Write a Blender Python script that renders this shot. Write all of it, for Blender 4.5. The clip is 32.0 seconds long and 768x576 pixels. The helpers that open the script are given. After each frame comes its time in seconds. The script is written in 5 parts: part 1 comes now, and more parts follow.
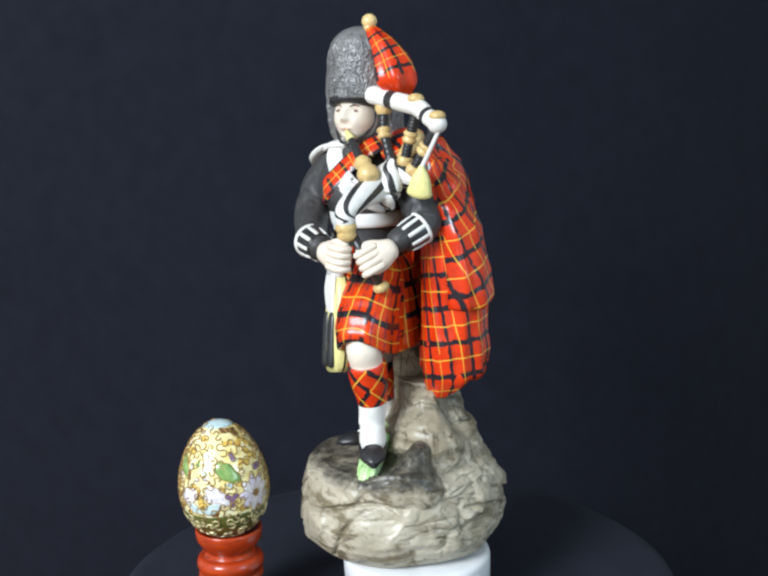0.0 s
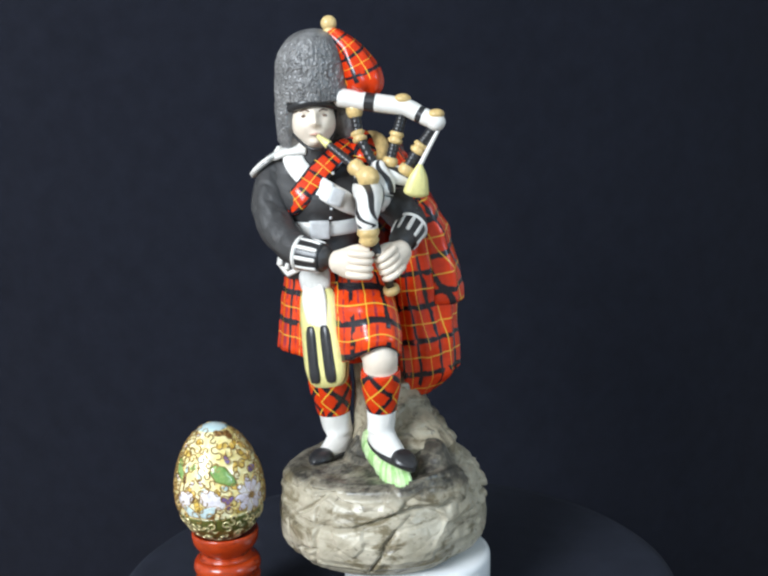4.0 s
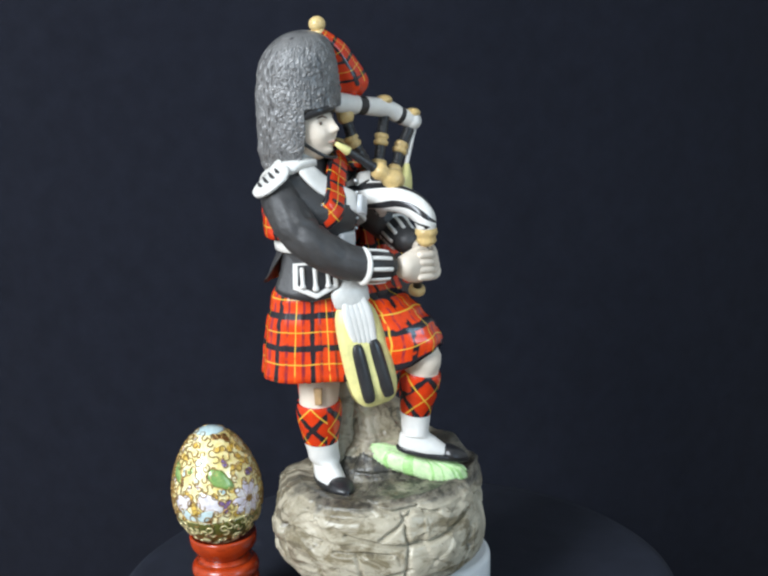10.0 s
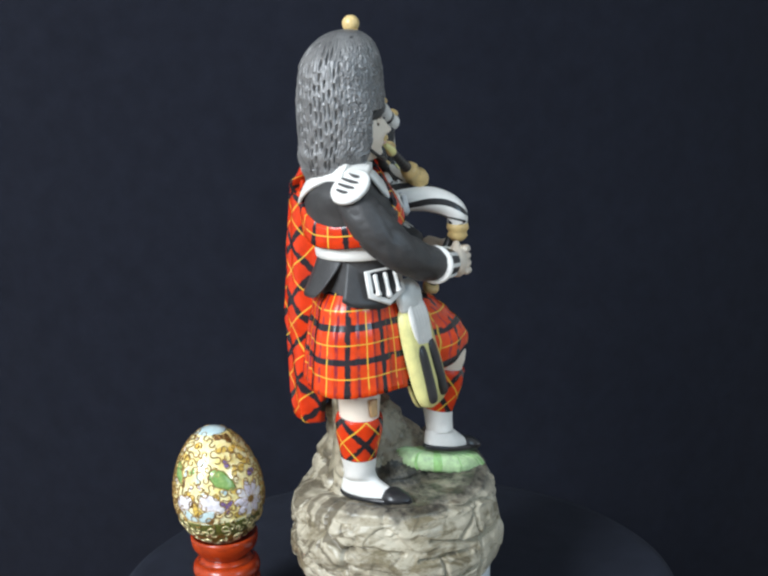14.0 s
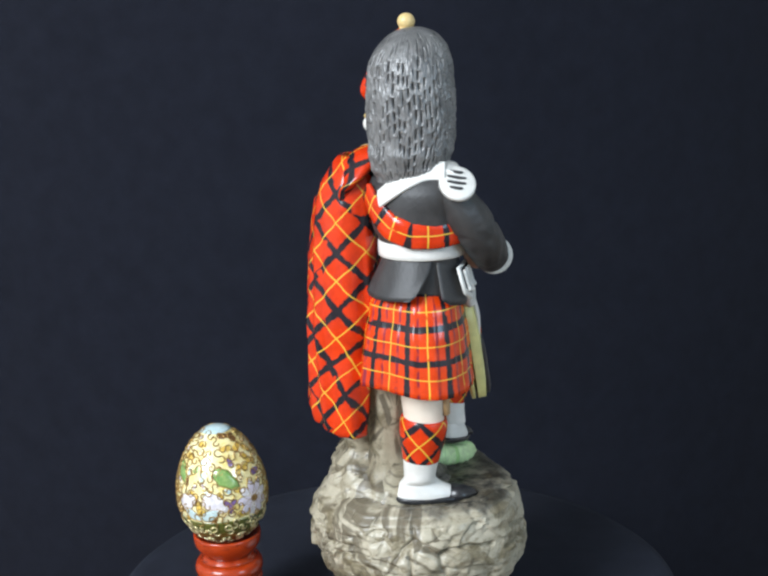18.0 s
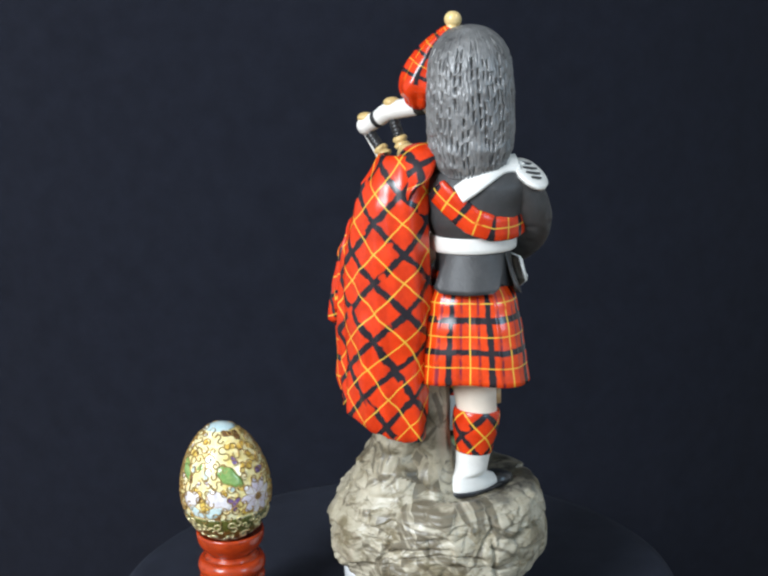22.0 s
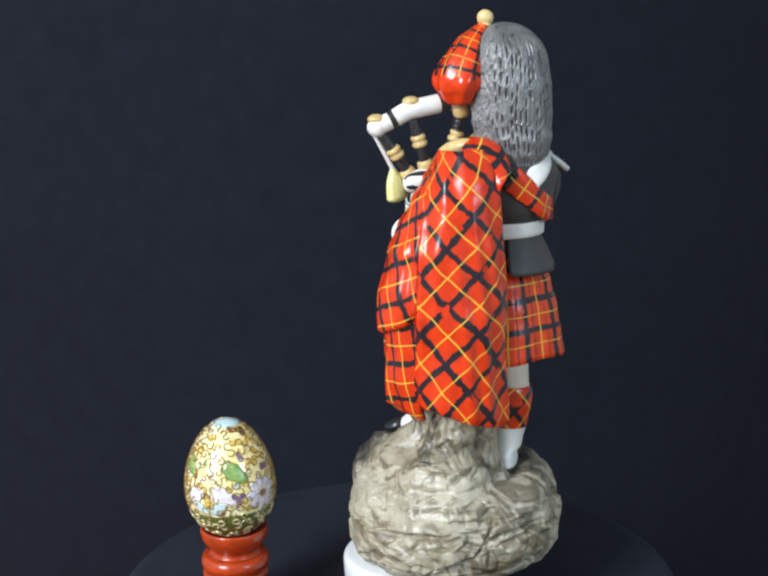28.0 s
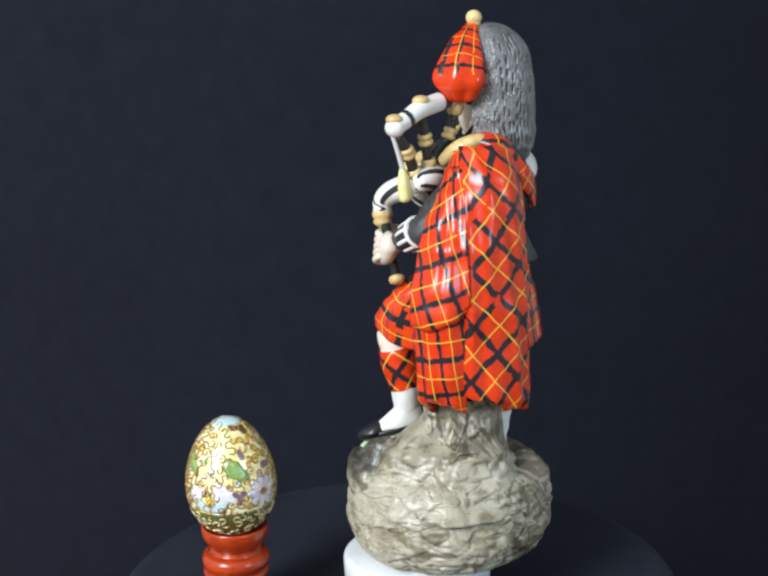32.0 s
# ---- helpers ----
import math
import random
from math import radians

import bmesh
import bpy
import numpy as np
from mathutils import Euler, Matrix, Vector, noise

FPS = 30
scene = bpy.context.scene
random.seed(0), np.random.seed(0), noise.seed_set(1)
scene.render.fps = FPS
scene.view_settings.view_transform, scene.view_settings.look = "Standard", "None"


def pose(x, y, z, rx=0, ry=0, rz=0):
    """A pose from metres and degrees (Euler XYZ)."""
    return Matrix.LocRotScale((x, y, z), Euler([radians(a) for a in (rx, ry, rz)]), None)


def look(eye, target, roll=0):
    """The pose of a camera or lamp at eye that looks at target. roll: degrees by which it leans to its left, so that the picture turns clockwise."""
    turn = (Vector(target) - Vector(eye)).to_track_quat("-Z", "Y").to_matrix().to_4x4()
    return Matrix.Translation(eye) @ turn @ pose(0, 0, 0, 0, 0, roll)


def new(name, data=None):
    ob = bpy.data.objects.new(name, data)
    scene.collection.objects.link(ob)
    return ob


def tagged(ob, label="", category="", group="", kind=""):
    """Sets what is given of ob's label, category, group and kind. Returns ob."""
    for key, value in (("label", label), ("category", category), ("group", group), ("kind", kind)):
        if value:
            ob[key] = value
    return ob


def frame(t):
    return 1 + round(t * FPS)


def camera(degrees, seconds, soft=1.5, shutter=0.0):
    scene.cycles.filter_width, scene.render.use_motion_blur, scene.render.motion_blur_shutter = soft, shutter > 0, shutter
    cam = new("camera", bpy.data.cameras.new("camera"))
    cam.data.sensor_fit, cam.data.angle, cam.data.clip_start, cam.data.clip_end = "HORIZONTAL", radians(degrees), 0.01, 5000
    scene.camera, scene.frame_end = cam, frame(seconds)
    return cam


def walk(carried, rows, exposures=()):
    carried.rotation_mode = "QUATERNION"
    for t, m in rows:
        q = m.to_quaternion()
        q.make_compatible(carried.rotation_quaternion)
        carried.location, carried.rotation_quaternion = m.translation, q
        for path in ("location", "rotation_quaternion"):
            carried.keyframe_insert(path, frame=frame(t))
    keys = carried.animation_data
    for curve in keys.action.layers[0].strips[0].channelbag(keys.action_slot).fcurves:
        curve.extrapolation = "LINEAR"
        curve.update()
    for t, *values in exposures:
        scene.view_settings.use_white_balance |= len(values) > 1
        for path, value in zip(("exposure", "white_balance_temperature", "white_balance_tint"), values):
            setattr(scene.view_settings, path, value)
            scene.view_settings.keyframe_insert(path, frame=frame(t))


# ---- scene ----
# ---- camera and its stand ----
EYE = Vector((0.0, -0.660, 0.3247))
AIM = EYE + Vector((-0.018798, 0.978104, -0.207306))
cam = camera(34.30, 32.0, soft=2.5)
walk(cam, [(0.0, look(EYE, AIM, -1.955)), (32.0, look(EYE, AIM, -1.955))])

# ---- light ----
world = bpy.data.worlds.new("world")
scene.world = world
world.use_nodes = True
world.node_tree.nodes["Background"].inputs["Color"].default_value = (0.6, 0.75, 1.0, 1)
world.node_tree.nodes["Background"].inputs["Strength"].default_value = 0.25


def area_lamp(name, eye, target, power, size, colour):
    data = bpy.data.lights.new(name, "AREA")
    data.shape, data.size, data.energy, data.color = "DISK", size, power, colour
    ob = new(name, data)
    ob.matrix_world = look(eye, target)
    return ob


area_lamp("ceiling_light", (-1.35, -1.65, 1.25), (-0.35, 0.0, 0.0), 80.0, 1.05, (0.90, 0.985, 1.07))
area_lamp("window_light", (1.93, -1.90, 0.90), (0, 0.0, 0.20), 20.0, 0.75, (0.50, 0.76, 1.0))
scene.view_settings.exposure = 0.0

# ---- materials ----


def material(name, colour, rough=0.5, coat=0.0, metal=0.0, spread=0.12, scale=120.0, bump=0.0, bump_scale=900.0, second=None, spec=0.5):
    """A painted surface: two noises vary the colour, a third gives relief."""
    m = bpy.data.materials.new(name)
    m.use_nodes = True
    nt = m.node_tree
    bs = nt.nodes["Principled BSDF"]
    bs.inputs["Roughness"].default_value = rough
    bs.inputs["Metallic"].default_value = metal
    bs.inputs["Coat Weight"].default_value = coat
    bs.inputs["Coat Roughness"].default_value = 0.14
    bs.inputs["Specular IOR Level"].default_value = spec
    tc = nt.nodes.new("ShaderNodeTexCoord")
    n1 = nt.nodes.new("ShaderNodeTexNoise")
    n1.inputs["Scale"].default_value = scale
    n1.inputs["Detail"].default_value = 5
    n1.inputs["Roughness"].default_value = 0.65
    nt.links.new(tc.outputs["Object"], n1.inputs["Vector"])
    ramp = nt.nodes.new("ShaderNodeMapRange")
    ramp.inputs["From Min"].default_value, ramp.inputs["From Max"].default_value = 0.3, 0.7
    nt.links.new(n1.outputs["Fac"], ramp.inputs["Value"])
    mix = nt.nodes.new("ShaderNodeMix")
    mix.data_type = "RGBA"
    low = second or tuple(c * (1 - spread) for c in colour)
    mix.inputs["A"].default_value = (*low, 1)
    mix.inputs["B"].default_value = (*(min(1, c * (1 + spread * 0.6)) for c in colour), 1)
    nt.links.new(ramp.outputs["Result"], mix.inputs["Factor"])
    nt.links.new(mix.outputs["Result"], bs.inputs["Base Color"])
    if bump:
        n2 = nt.nodes.new("ShaderNodeTexNoise")
        n2.inputs["Scale"].default_value = bump_scale
        n2.inputs["Detail"].default_value = 4
        nt.links.new(tc.outputs["Object"], n2.inputs["Vector"])
        bp = nt.nodes.new("ShaderNodeBump")
        bp.inputs["Strength"].default_value = bump
        bp.inputs["Distance"].default_value = 0.0006
        nt.links.new(n2.outputs["Fac"], bp.inputs["Height"])
        nt.links.new(bp.outputs["Normal"], bs.inputs["Normal"])
    return m


def tartan(name, red, black_w=0.095, yellow_w=0.021, wobble=0.035, uneven=0.08, gaps=0.0, thin=0.0, upright=1.0):
    """Hand-painted tartan on the UV map: one unit is one repeat of the sett. gaps: how often the brush lifts along the black; thin: strength of fine violet lines; upright: width of the upright black lines against the level ones."""
    m = material(name, red, rough=0.25, coat=0.0, spread=0.20, scale=120, second=(red[0] * 0.80, red[1] * 0.62, red[2] * 0.6), bump=0.10, bump_scale=260)
    nt = m.node_tree
    bs = nt.nodes["Principled BSDF"]
    base = bs.inputs["Base Color"].links[0].from_socket

    def math_node(op, a, b=None, c=None):
        n = nt.nodes.new("ShaderNodeMath")
        n.operation = op
        for k, v in enumerate((a, b, c)):
            if v is None:
                continue
            if isinstance(v, (int, float)):
                n.inputs[k].default_value = v
            else:
                nt.links.new(v, n.inputs[k])
        return n.outputs[0]

    def step(x, edge, soft, rising):
        n = nt.nodes.new("ShaderNodeMapRange")
        n.interpolation_type = "SMOOTHSTEP"
        lo, hi = (0, 1) if rising else (1, 0)
        for k, v in (("From Min", edge - soft), ("From Max", edge + soft), ("To Min", lo), ("To Max", hi)):
            n.inputs[k].default_value = v
        nt.links.new(x, n.inputs["Value"])
        return n.outputs["Result"]

    def noise_on(vector, scale, detail=2.0):
        n = nt.nodes.new("ShaderNodeTexNoise")
        n.inputs["Scale"].default_value, n.inputs["Detail"].default_value = scale, detail
        nt.links.new(vector, n.inputs["Vector"])
        return n

    uv = nt.nodes.new("ShaderNodeUVMap")
    tc = nt.nodes.new("ShaderNodeTexCoord")
    warp = noise_on(tc.outputs["Object"], 75)
    wide = noise_on(tc.outputs["Object"], 230, 3.0)
    lift = noise_on(uv.outputs["UV"], 1.9, 1.0)
    pale = noise_on(uv.outputs["UV"], 3.1, 1.0)
    sp = nt.nodes.new("ShaderNodeSeparateXYZ")
    nt.links.new(uv.outputs["UV"], sp.inputs[0])
    ws = nt.nodes.new("ShaderNodeSeparateColor")
    nt.links.new(warp.outputs["Color"], ws.inputs[0])
    thick = math_node("MULTIPLY", math_node("SUBTRACT", wide.outputs["Fac"], 0.5), uneven)
    blacks, yellows, fine = [], [], []
    for axis, ch in (("X", "Red"), ("Y", "Green")):
        c = math_node("ADD", sp.outputs[axis], math_node("MULTIPLY", math_node("SUBTRACT", ws.outputs[ch], 0.5), wobble * 2))
        d = math_node("PINGPONG", c, 0.5)
        line = step(math_node("ADD", d, thick), black_w * (upright if axis == "X" else 1.0), 0.015, False)
        if gaps:
            line = math_node("MULTIPLY", line, step(lift.outputs["Fac"], 0.28 + gaps * 0.2, 0.02, True))
        blacks.append(line)
        yellows.append(math_node("MULTIPLY", step(d, 0.5 - yellow_w, 0.012, True), step(pale.outputs["Fac"], 0.30, 0.05, True)))
        fine.append(step(math_node("ABSOLUTE", math_node("SUBTRACT", math_node("ADD", d, math_node("MULTIPLY", thick, 0.5)), 0.27)), 0.028, 0.015, False))
    black = math_node("MAXIMUM", blacks[0], blacks[1])
    yellow = math_node("MAXIMUM", yellows[0], yellows[1])

    def blend(a, colour, fac):
        n = nt.nodes.new("ShaderNodeMix")
        n.data_type = "RGBA"
        nt.links.new(a, n.inputs["A"])
        n.inputs["B"].default_value = (*colour, 1)
        nt.links.new(fac, n.inputs["Factor"])
        return n.outputs["Result"]

    out = base
    if thin:
        streak = step(wide.outputs["Fac"], 0.46, 0.12, True)
        out = blend(out, (0.12, 0.012, 0.05), math_node("MULTIPLY", math_node("MULTIPLY", fine[0], streak), thin))
    out = blend(out, (0.016, 0.014, 0.019), black)
    out = blend(out, (0.76, 0.46, 0.05), yellow)
    nt.links.new(out, bs.inputs["Base Color"])
    return m


RED = (0.665, 0.041, 0.0045)


def worn(m, colour, scale, stretch, low, high):
    """Lays a second, stretched stain over a painted surface."""
    nt = m.node_tree
    bs = nt.nodes["Principled BSDF"]
    base = bs.inputs["Base Color"].links[0].from_socket
    tc = nt.nodes.new("ShaderNodeTexCoord")
    mp = nt.nodes.new("ShaderNodeMapping")
    mp.inputs["Scale"].default_value = stretch
    n = nt.nodes.new("ShaderNodeTexNoise")
    n.inputs["Scale"].default_value = scale
    n.inputs["Detail"].default_value = 6
    n.inputs["Roughness"].default_value = 0.7
    n.inputs["Distortion"].default_value = 0.6
    nt.links.new(tc.outputs["Object"], mp.inputs["Vector"])
    nt.links.new(mp.outputs["Vector"], n.inputs["Vector"])
    r = nt.nodes.new("ShaderNodeMapRange")
    r.interpolation_type = "SMOOTHSTEP"
    r.inputs["From Min"].default_value, r.inputs["From Max"].default_value = low, high
    nt.links.new(n.outputs["Fac"], r.inputs["Value"])
    mix = nt.nodes.new("ShaderNodeMix")
    mix.data_type = "RGBA"
    nt.links.new(base, mix.inputs["A"])
    mix.inputs["B"].default_value = (*colour, 1)
    nt.links.new(r.outputs["Result"], mix.inputs["Factor"])
    nt.links.new(mix.outputs["Result"], bs.inputs["Base Color"])
    return m


def brushed(m, colour, size, low, high):
    """Brown wash brushed over clay in patches of short parallel strokes, each patch with its own slant."""
    nt = m.node_tree
    bs = nt.nodes["Principled BSDF"]
    base = bs.inputs["Base Color"].links[0].from_socket

    def math_node(op, a, b, c=None):
        node = nt.nodes.new("ShaderNodeMath")
        node.operation = op
        for k, v in enumerate((a, b, c)):
            if isinstance(v, (int, float)):
                node.inputs[k].default_value = v
            elif v is not None:
                nt.links.new(v, node.inputs[k])
        return node.outputs[0]

    def texture(kind, vector, scale, detail=2.0):
        node = nt.nodes.new(kind)
        node.inputs["Scale"].default_value, node.inputs["Detail"].default_value = scale, detail
        nt.links.new(vector, node.inputs["Vector"])
        return node

    tc = nt.nodes.new("ShaderNodeTexCoord")
    sp = nt.nodes.new("ShaderNodeSeparateXYZ")
    nt.links.new(tc.outputs["Object"], sp.inputs[0])
    # round the rock and up it
    turn = math_node("ARCTAN2", math_node("SUBTRACT", sp.outputs["Y"], 0.0165), math_node("SUBTRACT", sp.outputs["X"], -0.0145))
    cb = nt.nodes.new("ShaderNodeCombineXYZ")
    nt.links.new(math_node("MULTIPLY", turn, 0.056), cb.inputs["X"])
    nt.links.new(sp.outputs["Z"], cb.inputs["Y"])
    drift = nt.nodes.new("ShaderNodeVectorMath")
    drift.operation = "MULTIPLY_ADD"
    nt.links.new(texture("ShaderNodeTexNoise", cb.outputs[0], 45).outputs["Color"], drift.inputs[0])
    drift.inputs[1].default_value = (0.009, 0.009, 0)
    nt.links.new(cb.outputs[0], drift.inputs[2])
    cell = texture("ShaderNodeTexVoronoi", drift.outputs[0], 1 / size, 0.0)
    rgb = nt.nodes.new("ShaderNodeSeparateColor")
    nt.links.new(cell.outputs["Color"], rgb.inputs[0])
    rot = nt.nodes.new("ShaderNodeVectorRotate")
    rot.rotation_type = "Z_AXIS"
    nt.links.new(drift.outputs[0], rot.inputs["Vector"])
    nt.links.new(math_node("MULTIPLY_ADD", rgb.outputs["Red"], 2.6, -1.0), rot.inputs["Angle"])
    mp = nt.nodes.new("ShaderNodeMapping")
    mp.inputs["Scale"].default_value = (0.19, 1.0, 1.0)
    nt.links.new(rot.outputs[0], mp.inputs["Vector"])
    line = texture("ShaderNodeTexNoise", mp.outputs[0], 190, 3.0)
    fac = nt.nodes.new("ShaderNodeMapRange")
    fac.interpolation_type = "SMOOTHSTEP"
    fac.inputs["From Min"].default_value, fac.inputs["From Max"].default_value = low, high
    fac.inputs["To Max"].default_value = 0.8
    # less of it on the side where the forward foot points
    behind = math_node("MULTIPLY_ADD", math_node("COSINE", math_node("SUBTRACT", turn, 0.9), 0.0), 0.065, 0.035)
    nt.links.new(math_node("ADD", behind, math_node("MULTIPLY_ADD", rgb.outputs["Green"], 0.22, line.outputs["Fac"])), fac.inputs["Value"])
    mix = nt.nodes.new("ShaderNodeMix")
    mix.data_type = "RGBA"
    nt.links.new(base, mix.inputs["A"])
    mix.inputs["B"].default_value = (*colour, 1)
    nt.links.new(fac.outputs["Result"], mix.inputs["Factor"])
    nt.links.new(mix.outputs["Result"], bs.inputs["Base Color"])
    bump = nt.nodes.new("ShaderNodeBump")
    bump.invert = True
    bump.inputs["Strength"].default_value, bump.inputs["Distance"].default_value = 0.45, 0.0016
    nt.links.new(line.outputs["Fac"], bump.inputs["Height"])
    if bs.inputs["Normal"].links:
        nt.links.new(bs.inputs["Normal"].links[0].from_socket, bump.inputs["Normal"])
    nt.links.new(bump.outputs[0], bs.inputs["Normal"])
    return m


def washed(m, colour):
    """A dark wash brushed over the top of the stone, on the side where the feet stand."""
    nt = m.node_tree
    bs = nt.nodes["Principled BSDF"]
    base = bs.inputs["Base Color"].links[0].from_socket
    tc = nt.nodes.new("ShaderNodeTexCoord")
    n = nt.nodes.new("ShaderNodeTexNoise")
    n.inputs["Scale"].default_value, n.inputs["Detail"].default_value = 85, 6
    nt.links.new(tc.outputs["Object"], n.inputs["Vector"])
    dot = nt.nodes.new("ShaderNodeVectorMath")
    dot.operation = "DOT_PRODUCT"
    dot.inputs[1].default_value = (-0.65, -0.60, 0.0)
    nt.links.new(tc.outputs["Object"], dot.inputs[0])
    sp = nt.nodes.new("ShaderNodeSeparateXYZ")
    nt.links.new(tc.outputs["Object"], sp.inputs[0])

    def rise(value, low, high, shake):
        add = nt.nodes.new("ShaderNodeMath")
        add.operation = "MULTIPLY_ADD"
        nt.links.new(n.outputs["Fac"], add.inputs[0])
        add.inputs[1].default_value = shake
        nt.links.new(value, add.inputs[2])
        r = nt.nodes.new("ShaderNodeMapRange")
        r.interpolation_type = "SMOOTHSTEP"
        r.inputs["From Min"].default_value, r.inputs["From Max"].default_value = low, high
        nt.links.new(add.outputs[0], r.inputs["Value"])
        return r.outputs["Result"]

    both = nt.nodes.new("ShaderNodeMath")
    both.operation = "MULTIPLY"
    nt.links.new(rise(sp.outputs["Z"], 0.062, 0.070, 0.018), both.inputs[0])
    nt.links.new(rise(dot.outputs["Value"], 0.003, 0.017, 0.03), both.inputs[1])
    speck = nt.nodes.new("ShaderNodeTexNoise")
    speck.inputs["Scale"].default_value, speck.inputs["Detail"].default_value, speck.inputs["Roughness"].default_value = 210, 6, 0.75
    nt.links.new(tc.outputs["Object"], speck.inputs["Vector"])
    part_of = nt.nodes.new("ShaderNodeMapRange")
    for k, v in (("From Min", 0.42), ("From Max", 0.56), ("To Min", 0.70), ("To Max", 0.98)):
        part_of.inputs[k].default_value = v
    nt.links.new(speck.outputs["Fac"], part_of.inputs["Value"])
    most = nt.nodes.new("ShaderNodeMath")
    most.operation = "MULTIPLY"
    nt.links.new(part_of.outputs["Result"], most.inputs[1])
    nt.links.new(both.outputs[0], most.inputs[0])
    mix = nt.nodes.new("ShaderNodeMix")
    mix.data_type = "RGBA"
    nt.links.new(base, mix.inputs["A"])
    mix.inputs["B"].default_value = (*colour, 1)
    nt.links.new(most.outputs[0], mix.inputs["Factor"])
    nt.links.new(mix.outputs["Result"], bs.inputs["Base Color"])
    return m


MATS = [
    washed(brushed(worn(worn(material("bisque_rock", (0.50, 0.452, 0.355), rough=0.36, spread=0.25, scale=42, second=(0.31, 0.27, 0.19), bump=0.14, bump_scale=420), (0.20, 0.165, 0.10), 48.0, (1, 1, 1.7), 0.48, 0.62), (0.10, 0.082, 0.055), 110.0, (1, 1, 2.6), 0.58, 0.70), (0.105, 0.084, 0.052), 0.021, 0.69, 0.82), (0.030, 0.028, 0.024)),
    worn(material("bisque_fur", (0.195, 0.192, 0.190), rough=0.36, spread=0.3, scale=90, second=(0.085, 0.084, 0.084), bump=0.4, bump_scale=800, spec=0.8), (0.018, 0.018, 0.020), 420.0, (1, 1, 0.24), 0.55, 0.66),
    material("bisque_coat", (0.046, 0.045, 0.046), rough=0.50, spread=0.22, scale=160, bump=0.35, bump_scale=700),
    material("paint_white", (0.77, 0.75, 0.71), rough=0.38, spread=0.08, scale=140),
    material("bisque_skin", (0.77, 0.665, 0.55), rough=0.40, spread=0.07, scale=110),
    worn(material("paint_tan", (0.66, 0.47, 0.20), rough=0.33, spread=0.25, scale=200), (0.30, 0.16, 0.05), 300.0, (1, 1, 2.0), 0.56, 0.72),
    material("paint_black", (0.026, 0.026, 0.028), rough=0.30, spread=0.3, scale=160),
    material("paint_yellow", (0.78, 0.72, 0.30), rough=0.38, spread=0.16, scale=130),
    material("paint_green", (0.40, 0.68, 0.25), rough=0.42, spread=0.3, scale=220),
    tartan("tartan_glaze", RED, black_w=0.082, wobble=0.05, uneven=0.13, gaps=0.15),
    material("red_glaze", RED, rough=0.18, spread=0.1, scale=150),
    material("paint_silver", (0.58, 0.59, 0.60), rough=0.36, spread=0.14, scale=220),
    material("lip_wash", (0.62, 0.36, 0.28), rough=0.5, spread=0.1, scale=150),
    material("knee_wash", (0.52, 0.33, 0.16), rough=0.45, spread=0.25, scale=200),
    material("paint_lime", (0.62, 0.82, 0.44), rough=0.42, spread=0.25, scale=260),
    material("hair_wash", (0.17, 0.11, 0.075), rough=0.5, spread=0.2, scale=300),
    material("paint_pale", (0.66, 0.66, 0.63), rough=0.4, spread=0.15, scale=160),
    tartan("kilt_glaze", (0.70, 0.056, 0.005), black_w=0.097, upright=0.74, yellow_w=0.017, wobble=0.022, uneven=0.09, gaps=0.35, thin=0.75),
    tartan("plaid_glaze", RED, black_w=0.078, yellow_w=0.016, wobble=0.058, uneven=0.15, gaps=0.25),
    brushed(worn(worn(material("bisque_stump", (0.38, 0.335, 0.245), rough=0.38, spread=0.25, scale=60, second=(0.25, 0.215, 0.15), bump=0.14, bump_scale=420), (0.15, 0.122, 0.075), 60.0, (1, 1, 1.4), 0.48, 0.64), (0.04, 0.034, 0.026), 130.0, (1, 1, 1.8), 0.62, 0.70), (0.07, 0.056, 0.036), 0.017, 0.69, 0.83),
    material("paint_honey", (0.74, 0.54, 0.24), rough=0.30, spread=0.18, scale=160),
]
ROCK, FUR, COAT, WHITE, SKIN, TAN, BLACK, YELLOW, GREEN, PLAID, SCARLET, SILVER, BLUSH, OCHRE, LIME, HAIR, PALE, KILT, CAPE, STUMP, HONEY = range(21)


